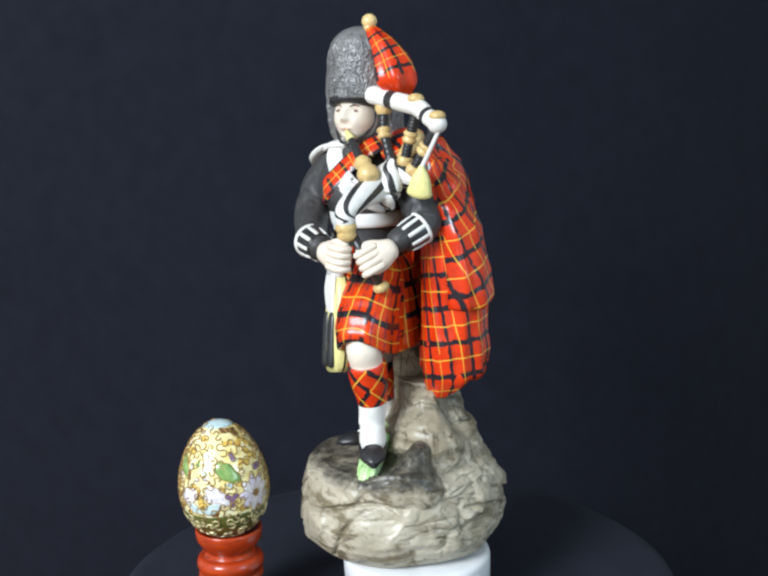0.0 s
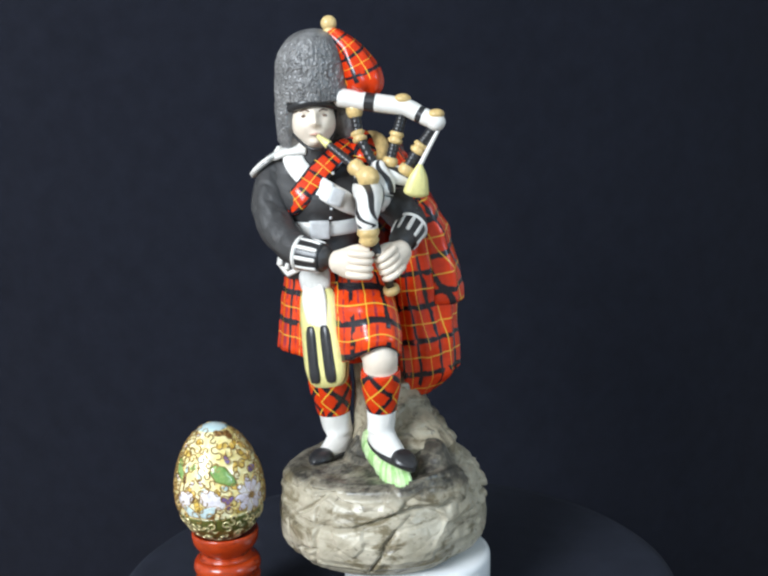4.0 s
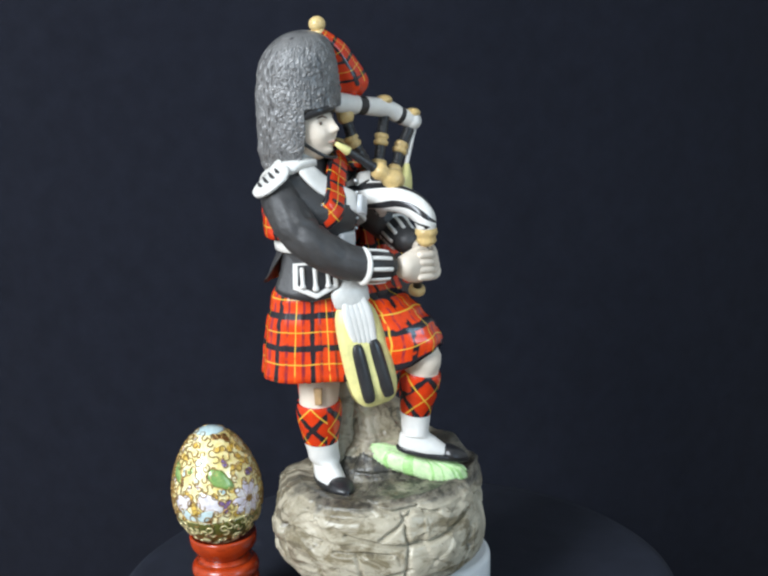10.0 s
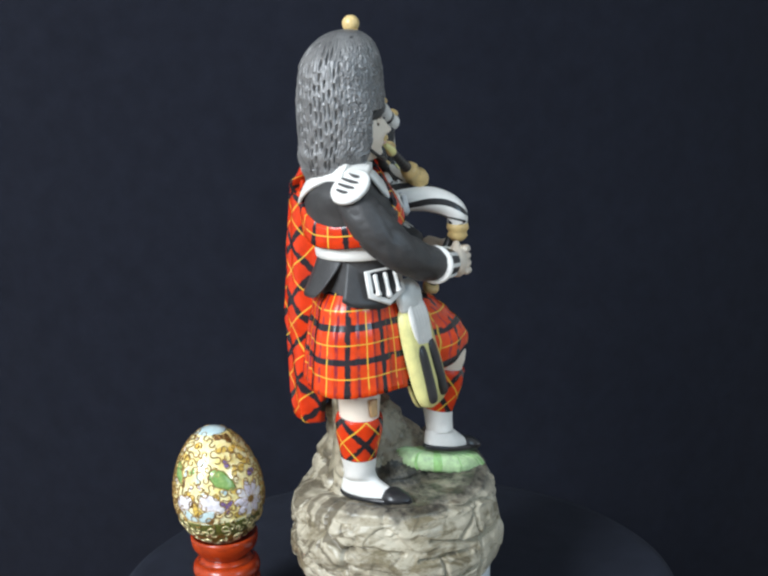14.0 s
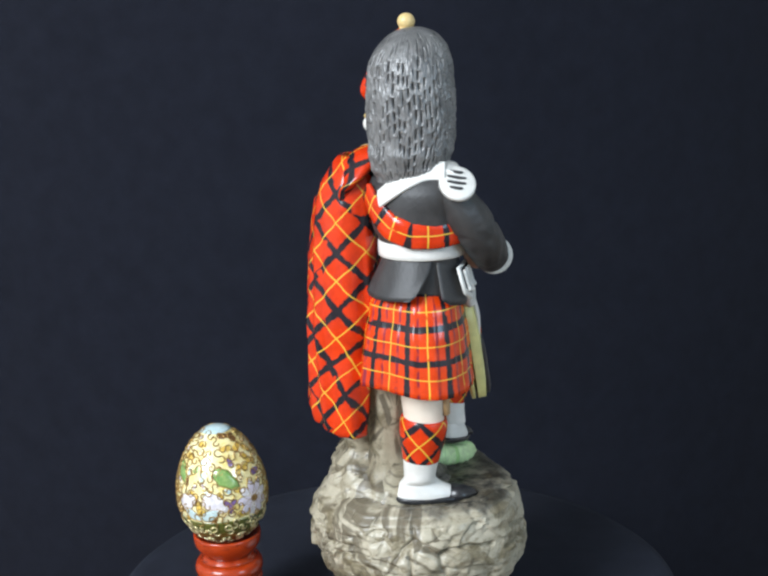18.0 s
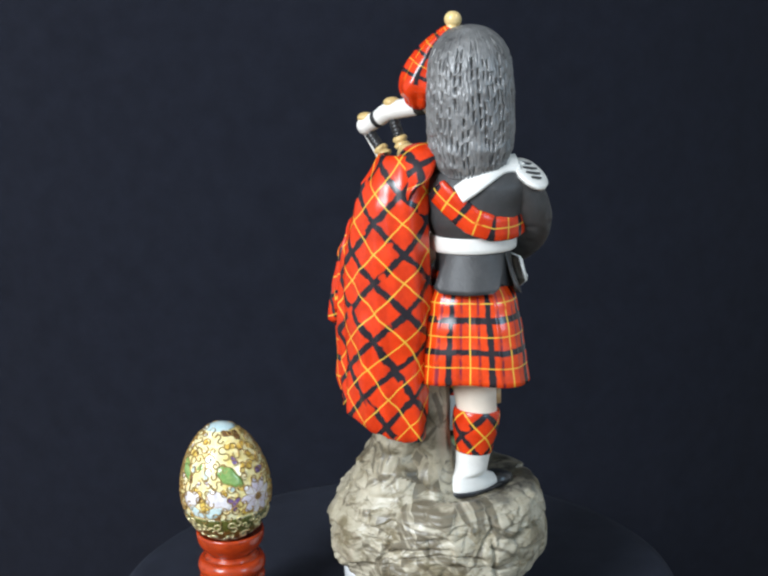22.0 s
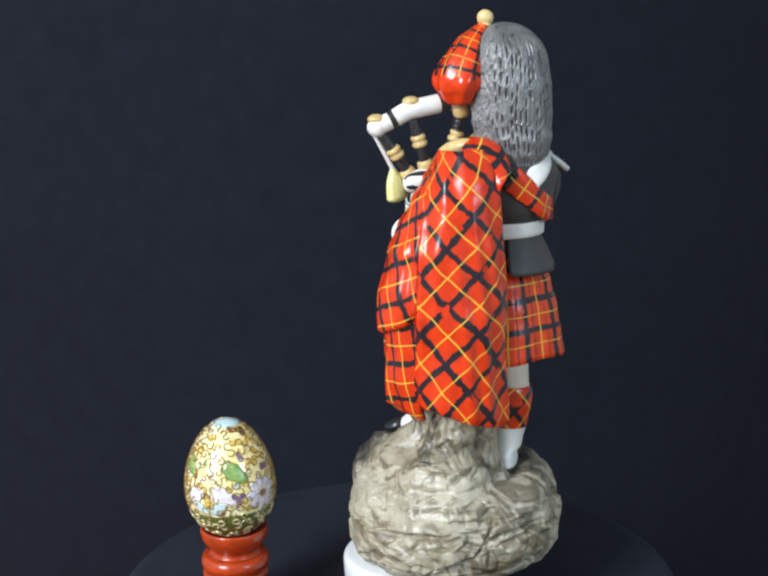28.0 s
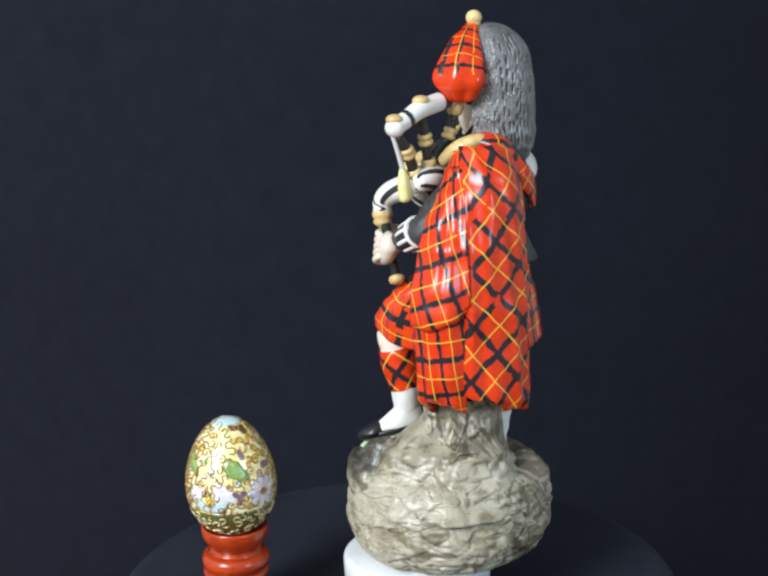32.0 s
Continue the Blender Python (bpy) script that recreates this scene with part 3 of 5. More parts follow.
def kilt(c):
    rings, n = [], 180
    for i in range(23):
        z = 158 - i * 2.6
        r = table([(100, 34.6), (112, 33.0), (128, 31.0), (142, 28.0), (158, 20)], z)
        ring = []
        for k in range(n):
            a = 2 * math.pi * k / n
            turn = math.degrees(a)
            side = max(0.0, math.cos(a - radians(200))) ** 2
            flank = max(0.0, math.cos(a - radians(228))) ** 2
            hip = math.exp(-(((turn - 90 + 180) % 360 - 180) / 26) ** 2)
            rr = r * (1 - 0.20 * side - 0.13 * flank - 0.12 * hip)
            fall = table([(100, 1.0), (150, 0.25)], z)
            # knife pleats: each one laps over the next
            lap = (turn + 1.5 * noise.noise(Vector((turn * 0.1, z * 0.02, 3)))) / 20 % 1.0
            rr += fall * (1.5 * lap ** 1.5 - 0.5 - 1.5 * max(0.0, (lap - 0.9) / 0.1) ** 2) + 0.5 * noise.noise(Vector((math.cos(a) * 2, math.sin(a) * 2, z * 0.04)))
            drop = 1.0 * math.sin(a * 2 + 1.0) * fall + 0.5 * lap * fall + 4.2 * fall ** 2 * math.exp(-(((turn - 88 + 180) % 360 - 180) / 46) ** 2)
            ring.append((-37 + rr * math.cos(a), 34 + rr * math.sin(a), z + drop))
        rings.append(ring)
    rings += [[(-37 + (x + 37) * 0.95, 34 + (y - 34) * 0.95, z - 0.5) for x, y, z in rings[-1]], [(-37 + (x + 37) * 0.88, 34 + (y - 34) * 0.88, z + 3) for x, y, z in rings[-1]]]
    c.grid(rings, KILT, per=(1.0, 1.0, 0.0), uvs=lambda i, k: ((360 * k / n - 70) / 40, min(0.84, (2.6 * min(i, 22) - 39.2) / 17.0)))
    # the apron drawn up over the raised thigh, its hem aslant
    rings, m = [], 72
    for i in range(27):
        s = i / 24
        ring = []
        for k in range(m):
            a = 2 * math.pi * k / m
            ca, sa = math.cos(a), math.sin(a)
            ex = math.copysign(abs(ca) ** 0.8, ca)
            ey = math.copysign(abs(sa) ** 0.8, sa)
            back = 30.0
            hem = 110.5 + 4.5 * max(0.0, -sa) - 8.0 * abs(ca) ** 1.5 - 7.0 * max(0.0, sa)
            z = 153 + (hem - 153) * min(s, 1.0)
            front = table([(112, -24.6), (118, -25.2), (126, -21.5), (133.5, -14.5), (139, -8), (145, 2), (153, 12)], z)
            half = table([(105, 17.5), (118, 18.0), (132, 17.5), (145, 15), (153, 10)], z)
            mid = (front + back) / 2
            ox = -21.5 - 6.5 * (ey * 0.5 + 0.5)
            p = Vector((ox + ex * half * (1 + 0.12 * ey), mid + ey * (back - front) / 2, z))
            if i > 24:
                p = Vector((p.x + (ox - p.x) * 0.08 * (i - 24), p.y + (mid - p.y) * 0.08 * (i - 24), p.z - 0.6 + 2.0 * (i - 25)))
            p += Vector((ex, ey, 0)) * 0.5 * math.sin(a * 9) * s
            ring.append(p)
        rings.append(ring)
    c.grid(rings, KILT, per=(20.4, 17.0, -6.0), uvs=lambda i, k: (19.5 * 2 * math.pi * k / m + 3.0, 1.9 * i - 2.0))


def torso(c):
    def half(z, a):
        rx = table([(150, 20), (166, 19), (172, 20), (188, 25), (200, 27), (207, 24), (212, 16), (217, 9.5), (224, 8.5)], z)
        ry = table([(150, 19), (166, 18), (172, 19), (186, 24.5), (191, 24.5), (196, 21.5), (202, 18.0), (207, 15.5), (212, 11.5), (217, 9), (224, 8.5)], z)
        ox = table([(150, -38), (170, -38), (200, -40), (224, -40)], z)
        oy = table([(150, 36), (172, 36), (186, 36.5), (191, 37), (196, 40), (202, 43), (207, 42.5), (212, 40.5), (217, 39), (224, 39)], z)
        return (ox + rx * math.cos(a), oy + ry * math.sin(a), z)
    rings = [[half(150 + 2.3 * i, 2 * math.pi * k / 48) for k in range(48)] for i in range(33)]
    c.grid(rings, COAT)

    def laid(marks, grow=0.8):
        """A path on the coat through marks of (degrees round the body, height)."""
        out = []
        for (a0, z0), (a1, z1) in zip(marks, marks[1:]):
            for i in range(8):
                a, z = a0 + (a1 - a0) * i / 8, z0 + (z1 - z0) * i / 8
                x, y, _ = half(z, radians(a))
                out.append(Vector((x, y, z)) + Vector((x + 39, y - 37, 0)).normalized() * grow)
        return out
    away = lambda p: (p.x + 39, p.y - 37, max(0.0, p.z - 198) * 0.7)
    c.ribbon(laid([(a, 172.6) for a in range(0, 361, 30)], 0.6), 8.2, 1.2, away, WHITE, sub=1)
    c.slab((-44, 15.6, 172.6), (-0.2, -1, 0), (0, 0, 1), [(-5.4, -5), (5.4, -5), (5.4, 5), (-5.4, 5)], 1.9, SILVER)
    # white belt from the right shoulder, front and back, and the tartan sash over the left
    c.ribbon([(-50, 39, 216), (-53.5, 31, 210), (-51, 25.6, 203.8), (-45.5, 19.6, 198), (-38, 13.2, 192.5), (-29, 12.8, 187), (-20, 21.5, 182)], 11.5, 1.3, lambda p: (-0.30, -0.85, 0.45), WHITE)
    c.ribbon([(-61, 45.5, 212), (-53, 50.5, 211.4), (-46, 57.5, 207.8), (-39, 60.8, 203), (-33, 60.9, 199)], 10.0, 1.3, lambda p: (-0.1, 0.8, 0.6), WHITE, sub=8)
    c.ribbon([(-19, 36, 216), (-23, 30, 215.5), (-28.4, 25, 213.3), (-35, 22.6, 208.5), (-42, 20.8, 202.5), (-48.2, 18.4, 196.2), (-53.2, 17.8, 191.2), (-56.2, 21.5, 187.4), (-57, 27, 185)], 13.0, 1.5, lambda p: (-0.30, -0.85, 0.42), PLAID, per=(11.5, 11.5, 0.0))
    c.ribbon(laid([(-165, 184), (-190, 182.5), (-215, 181.5), (-245, 182), (-270, 186), (-295, 195), (-315, 203)], 0.4), 13.0, 1.6, away, PLAID, sub=1, per=(15.5, 17.0, 0.0))
    c.slab((-35.2, 10.4, 190.4), (0.0, -1, 0.1), (0.45, 0, 1), [(-3.6, -4.6), (3.6, -4.6), (3.6, 4.6), (-3.6, 4.6)], 1.9, SILVER)
    for z in (179, 184, 197, 203):
        c.ball((-37 + (z - 190) * 0.1, 11.2 + abs(z - 190) * 0.12, z), 0.9, SILVER, n=6)
    # collar
    c.sweep([(-40, 39, 213), (-40, 39, 220)], [(10.5, 10.2), (9.6, 9.3)], COAT, n=24, ends=(False, False))
    # skirts of the coat below the belt, and the side pockets
    for a0, a1, a2, low, tip in ((50, 144, 119, 150.2, -0.6), (147, 243, 243, 147.5, -3.5)):
        rings = []
        for i in range(9):
            s = i / 8
            ring = []
            for k in range(21):
                f = k / 20
                a = radians(a0 + (a1 + (a2 - a1) * s - a0) * f)
                z = 169.5 + (low + tip * (1 - abs(2 * f - 1)) + 2.2 * max(0.0, abs(2 * f - 1) - 0.82) / 0.18 - 169.5) * s
                r = 20.3 + 8.4 * s ** 1.1 + 0.5 * noise.noise(Vector((f * 4, s * 2, low)))
                sq = 1 - 0.16 * max(0.0, math.cos(a - radians(200))) ** 2 - 0.10 * max(0.0, math.cos(a - radians(228))) ** 2
                ring.append(Vector((-38 + r * sq * math.cos(a), 35 + r * sq * math.sin(a), z)))
            inner = [Vector((-38 + (p.x + 38) * 0.93, 35 + (p.y - 35) * 0.93, p.z + 0.4)) for p in reversed(ring)]
            rings.append(ring + inner)
        c.grid(rings, COAT)


def pocket(c, at, normal, width, drop):
    """A side pocket: white braid round a dark flap, three white bars on it."""
    w = width / 2
    shape = [(-w, drop / 2), (w, drop / 2), (w * 1.05, -drop * 0.2), (0.1, -drop / 2), (-w * 1.05, -drop * 0.2)]
    c.slab(at, normal, (0, 0, 1), shape, 1.0, WHITE)
    c.slab(Vector(at) + Vector(normal).normalized() * 0.45, normal, (0, 0, 1), [(x * 0.78, y * 0.78 + 0.8) for x, y in shape], 0.9, BLACK)
    side = Vector((0, 0, 1)).cross(Vector(normal).normalized())
    for x in (-0.42, 0.0, 0.42):
        p = Vector(at) + Vector(normal).normalized() * 1.6 - side * x * width * 0.72
        down = Vector((0, 0, 1)) - Vector(normal).normalized() * Vector(normal).normalized().z
        c.sweep([p + down * drop * 0.34, p - down * drop * 0.05, p - down * drop * (0.24 - 0.2 * abs(x))], [1.3, 1.1, 1.8], WHITE, n=10, sub=3)


def sleeve(c, points, radii, wrist, palm, cuff_len=9.0):
    c.sweep(points, radii, COAT, n=40, sub=12, wave=lambda s, a: 1 + 0.05 * noise.noise(Vector((s * 5, math.cos(a) * 1.2, math.sin(a) * 1.2 + 4))) - 0.11 * max(0.0, 1 - 7 * abs(noise.noise(Vector((s * 7.5 + 0.8 * math.sin(a), math.cos(a) * 1.1, math.sin(a) * 1.1))))) * math.sin(math.pi * min(1.0, s * 1.1)))
    a, b = Vector(wrist), Vector(palm)
    t = (b - a).normalized()
    u = Vector((0, 0, 1)) - t * t.z
    u.normalize()
    w = t.cross(u)
    r = 8.2 + (cuff_len - 9.0) * 0.25
    r *= 0.97
    c.sweep([a - t * cuff_len * 0.72, a - t * cuff_len * 0.2, a + t * cuff_len * 0.45], [r * 1.0, r * 0.98, r * 0.86], BLACK, n=26, ends=(False, False))
    c.sweep([a - t * cuff_len * 0.84, a - t * cuff_len * 0.78, a - t * cuff_len * 0.70, a - t * cuff_len * 0.64], [r * 1.0, r * 1.1, r * 1.1, r * 1.0], WHITE, n=26, sub=2, ends=(False, False))
    for k in range(9):
        an = 2 * math.pi * (k + 0.3) / 9
        o = u * math.cos(an) + w * math.sin(an)
        p = a + o * r * 0.97
        c.sweep([p - t * cuff_len * 0.62, p - t * cuff_len * 0.1, p + t * cuff_len * 0.3 - o * r * 0.06], [(1.15, 0.7), (1.2, 0.7), (1.1, 0.6)], WHITE, n=8, sub=3, ref=o)


def arms(c):
    # right arm: bent across the body
    sleeve(c, [(-56, 44, 204), (-62, 43, 200.5), (-66.5, 36, 189), (-67, 25.5, 177), (-61.5, 11, 167), (-55, 0, 163.5), (-48, -7, 162)], [7.4, 8.5, 10.4, 10.2, 9.4, 8.4, 7.4], (-51, -4.5, 162.3), (-35, -18, 159.5), 12.0)
    # left arm: over the bag, its elbow under the plaid
    sleeve(c, [(-16, 38, 204), (-10, 30, 196), (0, 20, 182), (6, 13, 173), (3.5, 7, 170.5), (-4, -3, 166)], [10, 10, 10, 9.2, 8.0, 6.4], (0.8, 3.0, 168), (-12, -13, 158.5), 11.0)
    # the wing on the right shoulder: a white disc with dark bars, tipped outward
    o = Vector((-0.50, 0.35, 0.80)).normalized()
    at = Vector((-67.4, 44.7, 206.7))
    side = Vector((-0.66, 0.75, 0))
    side = (side - o * side.dot(o)).normalized()
    out = o.cross(side)
    if out.z > 0:
        out = -out
    shape = [(11.0 * math.cos(2 * math.pi * k / 28), 8.8 * math.sin(2 * math.pi * k / 28)) for k in range(28)]
    c.slab(at - o * 1.2, o, -out, shape, 1.9, WHITE, bulge=0.5)
    c.slab(at - o * 1.4, -o, -out, [(-x, y) for x, y in shape], 0.8, WHITE)
    for k in (-1.5, -0.5, 0.5, 1.5):
        p = at + o * 1.85 + side * k * 3.6
        c.sweep([p - out * (5.6 - abs(k) * 1.3), p + side * 0.3, p + out * (4.2 - abs(k) * 1.5)], [(0.5, 0.5), (0.85, 0.6), (0.5, 0.45)], COAT, n=8, sub=4, ref=o)
    # the white yoke over the shoulder, from the neck to the wing
    rings = []
    for i in range(49):
        an = 128 + 116 * i / 48
        far = 13.5 + 11.0 * math.exp(-((an - 176) / (36 if an > 176 else 24)) ** 2)
        top = []
        for k in range(9):
            rr = 8.8 + (far - 8.8) * k / 8
            z = table([(8.8, 219.0), (12, 216.8), (17, 215.0), (23, 212.0), (28, 208.6), (31, 205.5)], rr) - 1.6 * max(0.0, (an - 205) / 39) - 3.0 * max(0.0, (150 - an) / 22)
            top.append(Vector((-41 + rr * math.cos(radians(an)), 40 + rr * 0.92 * math.sin(radians(an)), z)))
        rings.append(top + [p - Vector((0, 0, 3.0)) for p in reversed(top)])
    c.grid(rings, WHITE)


def fist(c, palm, toward, up, flip):
    """A closed hand: a palm, four bent fingers and a thumb."""
    p, t, u = Vector(palm), Vector(toward).normalized(), Vector(up).normalized()
    s = t.cross(u) * flip
    c.sweep([p - t * 8.5, p - t * 3, p + t * 3.5, p + t * 6.5], [(5.4, 6.2), (5.8, 8.4), (5.6, 8.6), (4.2, 6.8)], SKIN, n=18, ref=u)
    for k in range(4):
        b = p + u * (5.7 - 3.7 * k) + s * 2.6
        c.sweep([b - t * 1.5 + s * 1.6, b + t * 4.2 + s * 2.6, b + t * 8.6 + s * 1.0, b + t * 9.2 - s * 3.0], [2.0, 2.05, 1.9, 1.6], SKIN, n=10, sub=3)
    c.sweep([p - t * 3 + u * 6, p + t * 2 + u * 8.2, p + t * 7 + u * 7.6], [2.4, 2.1, 1.7], SKIN, n=10, sub=3)


def head(c):
    mid, fwd, right = Vector((-41.0, 34.5, 228.5)), Vector((-0.12, -0.993, 0)), Vector((0.993, -0.12, 0))

    def relief(x, z):
        """How far the features stand out of the egg of the head, x to the side and z up from its middle."""
        hill = lambda u, at, wide: math.exp(-((u - at) / wide) ** 2)
        ax = abs(x)
        d = 3.6 * hill(x, 0, 1.8) * hill(z, 1.2, 2.4) + 2.0 * hill(x, 0, 1.5) * hill(z, 5.0, 3.2) + 1.0 * hill(ax, 2.0, 1.1) * hill(z, 0.4, 1.2)
        d += 0.7 * hill(ax, 4.5, 4.0) * hill(z, 7.6, 1.5) - 1.5 * hill(ax, 4.9, 2.6) * hill(z, 4.6, 1.9)
        d += 0.9 * hill(ax, 6.2, 3.2) * hill(z, -1.5, 3.4) + 1.0 * hill(x, 0, 3.0) * hill(z, -5.0, 1.2) - 0.6 * hill(x, 0, 3.4) * hill(z, -7.2, 1.1)
        return d + 2.4 * hill(x, 0, 4.2) * hill(z, -10.2, 2.8)

    def skin(lon, lat):
        z = 15.3 * math.sin(lat)
        x = 12.3 * math.sin(lon) * math.cos(lat) * (1 - 0.10 * max(0.0, -z - 3) / 9)
        return mid + right * x + fwd * (13.2 * math.cos(lon) * math.cos(lat) + relief(x, z) * max(0.0, math.cos(lon)) ** 0.5) + Vector((0, 0, z))

    def on_face(x, z, lift=0.0):
        return mid + right * x + fwd * (13.2 * math.sqrt(1 - (x / 12.3) ** 2 - (z / 15.3) ** 2) + relief(x, z) + lift) + Vector((0, 0, z))

    c.grid([[skin(2 * math.pi * k / 96, -1.5 + 3.0 * i / 60) for k in range(96)] for i in range(61)], SKIN)
    for side in (-1, 1):
        c.ball(on_face(side * 4.9, 4.5, -0.15), (2.3, 0.6, 0.9), HAIR, n=10, tilt=(0, 0, -7 - 16 * side))
        c.sweep([on_face(side * 2.7, 7.0, 0.1), on_face(side * 4.8, 7.9, 0.1), on_face(side * 7.2, 7.0, 0.1)], [0.35, 0.55, 0.3], HAIR, n=6, sub=4)
    c.sweep([on_face(-2.7, -5.2, 0.0), on_face(0, -4.9, 0.25), on_face(2.7, -5.2, 0.0)], [0.3, 0.75, 0.3], BLUSH, n=8, sub=4)
    # chin strap
    c.sweep([(-53.8, 37, 232), (-52.8, 33, 224), (-47.5, 24.5, 217.0), (-42.0, 21.0, 215.4), (-36.0, 23.5, 216.8), (-30.2, 31, 224), (-28.6, 33, 234)], [0.9, 0.9, 0.9, 0.9, 0.9, 0.9, 0.9], BLACK, n=8)
    # the tall bearskin: it comes down behind and over the ears
    cx, cy, rings, n = -38.4, 41.0, [], 420
    rng = random.Random(11)
    shift = [rng.random() for _ in range(64)]
    kind = [rng.random() for _ in range(997)]
    for i in range(221):
        z = 203.5 + i * 0.3408
        r = table([(203, 11), (207, 15.3), (213, 18.6), (221, 20.8), (232, 21.6), (246, 21.6), (256, 20.8)], z) * (1 - (max(0.0, z - 252) / 26.55) ** 2.5) ** 0.46
        oy = table([(203, 4.5), (214, 2.5), (228, 0.4), (262, 0), (277, -1.5)], z)
        ring = []
        for k in range(n):
            a = 2 * math.pi * k / n
            d = (math.degrees(a) + 97 + 180) % 360 - 180
            openn = table([(-51, 0.0), (-44, 1.0), (64, 1.0), (74, 0.0)], d) * table([(238.5, 1.0), (240.5, 0.0)], z)
            rr = r * (1 - 0.48 * openn)
            # locks in staggered rows, each one proud at its tip, with a nick beside it
            sway = noise.noise_vector(Vector((math.cos(a) * 3, math.sin(a) * 3, z * 0.05)))
            x = math.degrees(a) / 7.2 + 0.55 * sway.x
            col = math.floor(x)
            y = z / 6.8 + 0.6 * sway.y + shift[col % 50]
            row = math.floor(y)
            u, v = x - col - 0.5, 1 - (y - row)
            own = kind[((col % 50) * 61 + row * 7) % 997]
            lock = v * (1 - (2 * u) ** 2) * (0.4 + 0.9 * own)
            slit = (own > 0.3) * math.exp(-((u + 0.25 * (own - 0.6)) / 0.15) ** 2) * math.exp(-((v - 0.2 - 0.3 * own) / (0.18 + 0.26 * own)) ** 2)
            nape = 0.12 + 0.88 * table([(-0.05, 0.0), (0.55, 1.0)], math.cos(a - radians(92)))
            curl = noise.noise(Vector((math.cos(a) * 13 + 4, math.sin(a) * 13, z * 0.5)) + sway)
            fur = 0.34 * lock * nape - 2.5 * slit * nape + (1 - nape) * (0.55 * curl - 0.9 * max(0.0, 1 - 7 * abs(curl - 0.1))) + 0.35 * noise.noise(Vector((math.cos(a) * 24, math.sin(a) * 24, z * 0.28))) + noise.noise(Vector((math.cos(a) * 3, math.sin(a) * 3, z * 0.06))) * 0.4
            rr += fur * (0.25 + 0.75 * (1 - openn)) * table([(203, 0.3), (214, 1.0), (264, 1.0), (277, 0.15)], z)
            ring.append((cx + rr * math.cos(a), cy + oy + rr * math.sin(a), z - 0.09 * rr * math.sin(a) * table([(235, 0.0), (268, 1.0)], z)))
        rings.append(ring)
    c.grid(rings, FUR)
    # dark band under the fur at the brow
    c.sweep([(-54.5, 30.5, 237.0), (-50.0, 24.8, 239.4), (-42.5, 22.0, 240.4), (-35.0, 24.2, 239.4), (-29.5, 29.5, 237.0)], [(1.4, 2.0), (1.8, 2.6), (1.9, 2.4), (1.8, 2.6), (1.4, 2.0)], BLACK, n=12)
    # hair behind, below the fur
    c.ball((-38.5, 47, 211), (13.5, 10.5, 11), COAT, n=12)


def bonnet_bag(c):
    """The tartan cover of the bass drone, a soft pleated cone with a ball on top."""
    axis = [Vector((-30.0, 32.6, 277.5)), Vector((-27.0, 31.4, 274)), Vector((-21.2, 30.0, 266.5)), Vector((-16.0, 29.2, 257)), Vector((-13.2, 28.8, 248.5)), Vector((-12.8, 28.6, 243.5))]
    wide = [(2.6, 2.8), (4.6, 5.2), (7.4, 9.2), (9.7, 12.4), (10.8, 13.6), (7.5, 10.0)]
    c.sweep(axis, wide, lambda s, k: CAPE if s < 0.70 else SCARLET, n=60, sub=7, ref=(0, 1, 0.05), per=(14.5, 11.0, 0.0), wave=lambda s, a: 1 + 0.10 * s * math.sin(a * 6 + 0.6 + 1.5 * s) + 0.10 * noise.noise(Vector((math.cos(a) * 1.6, math.sin(a) * 1.6, s * 4))))
    c.ball((-30.3, 32.6, 281.2), (4.3, 4.3, 4.1), HONEY, n=16)
    c.lathe((-30.3, 32.6, 278.8), (-29.2, 32.2, 275.2), [(0, 3.6), (0.5, 3.0), (1, 3.2)], HONEY, n=14)
    c.sweep([(-27.5, 39, 270), (-25, 40.5, 262), (-22.5, 39.5, 254), (-20, 36.5, 245)], [0.9, 1.4, 1.5, 1.2], WHITE, n=8)


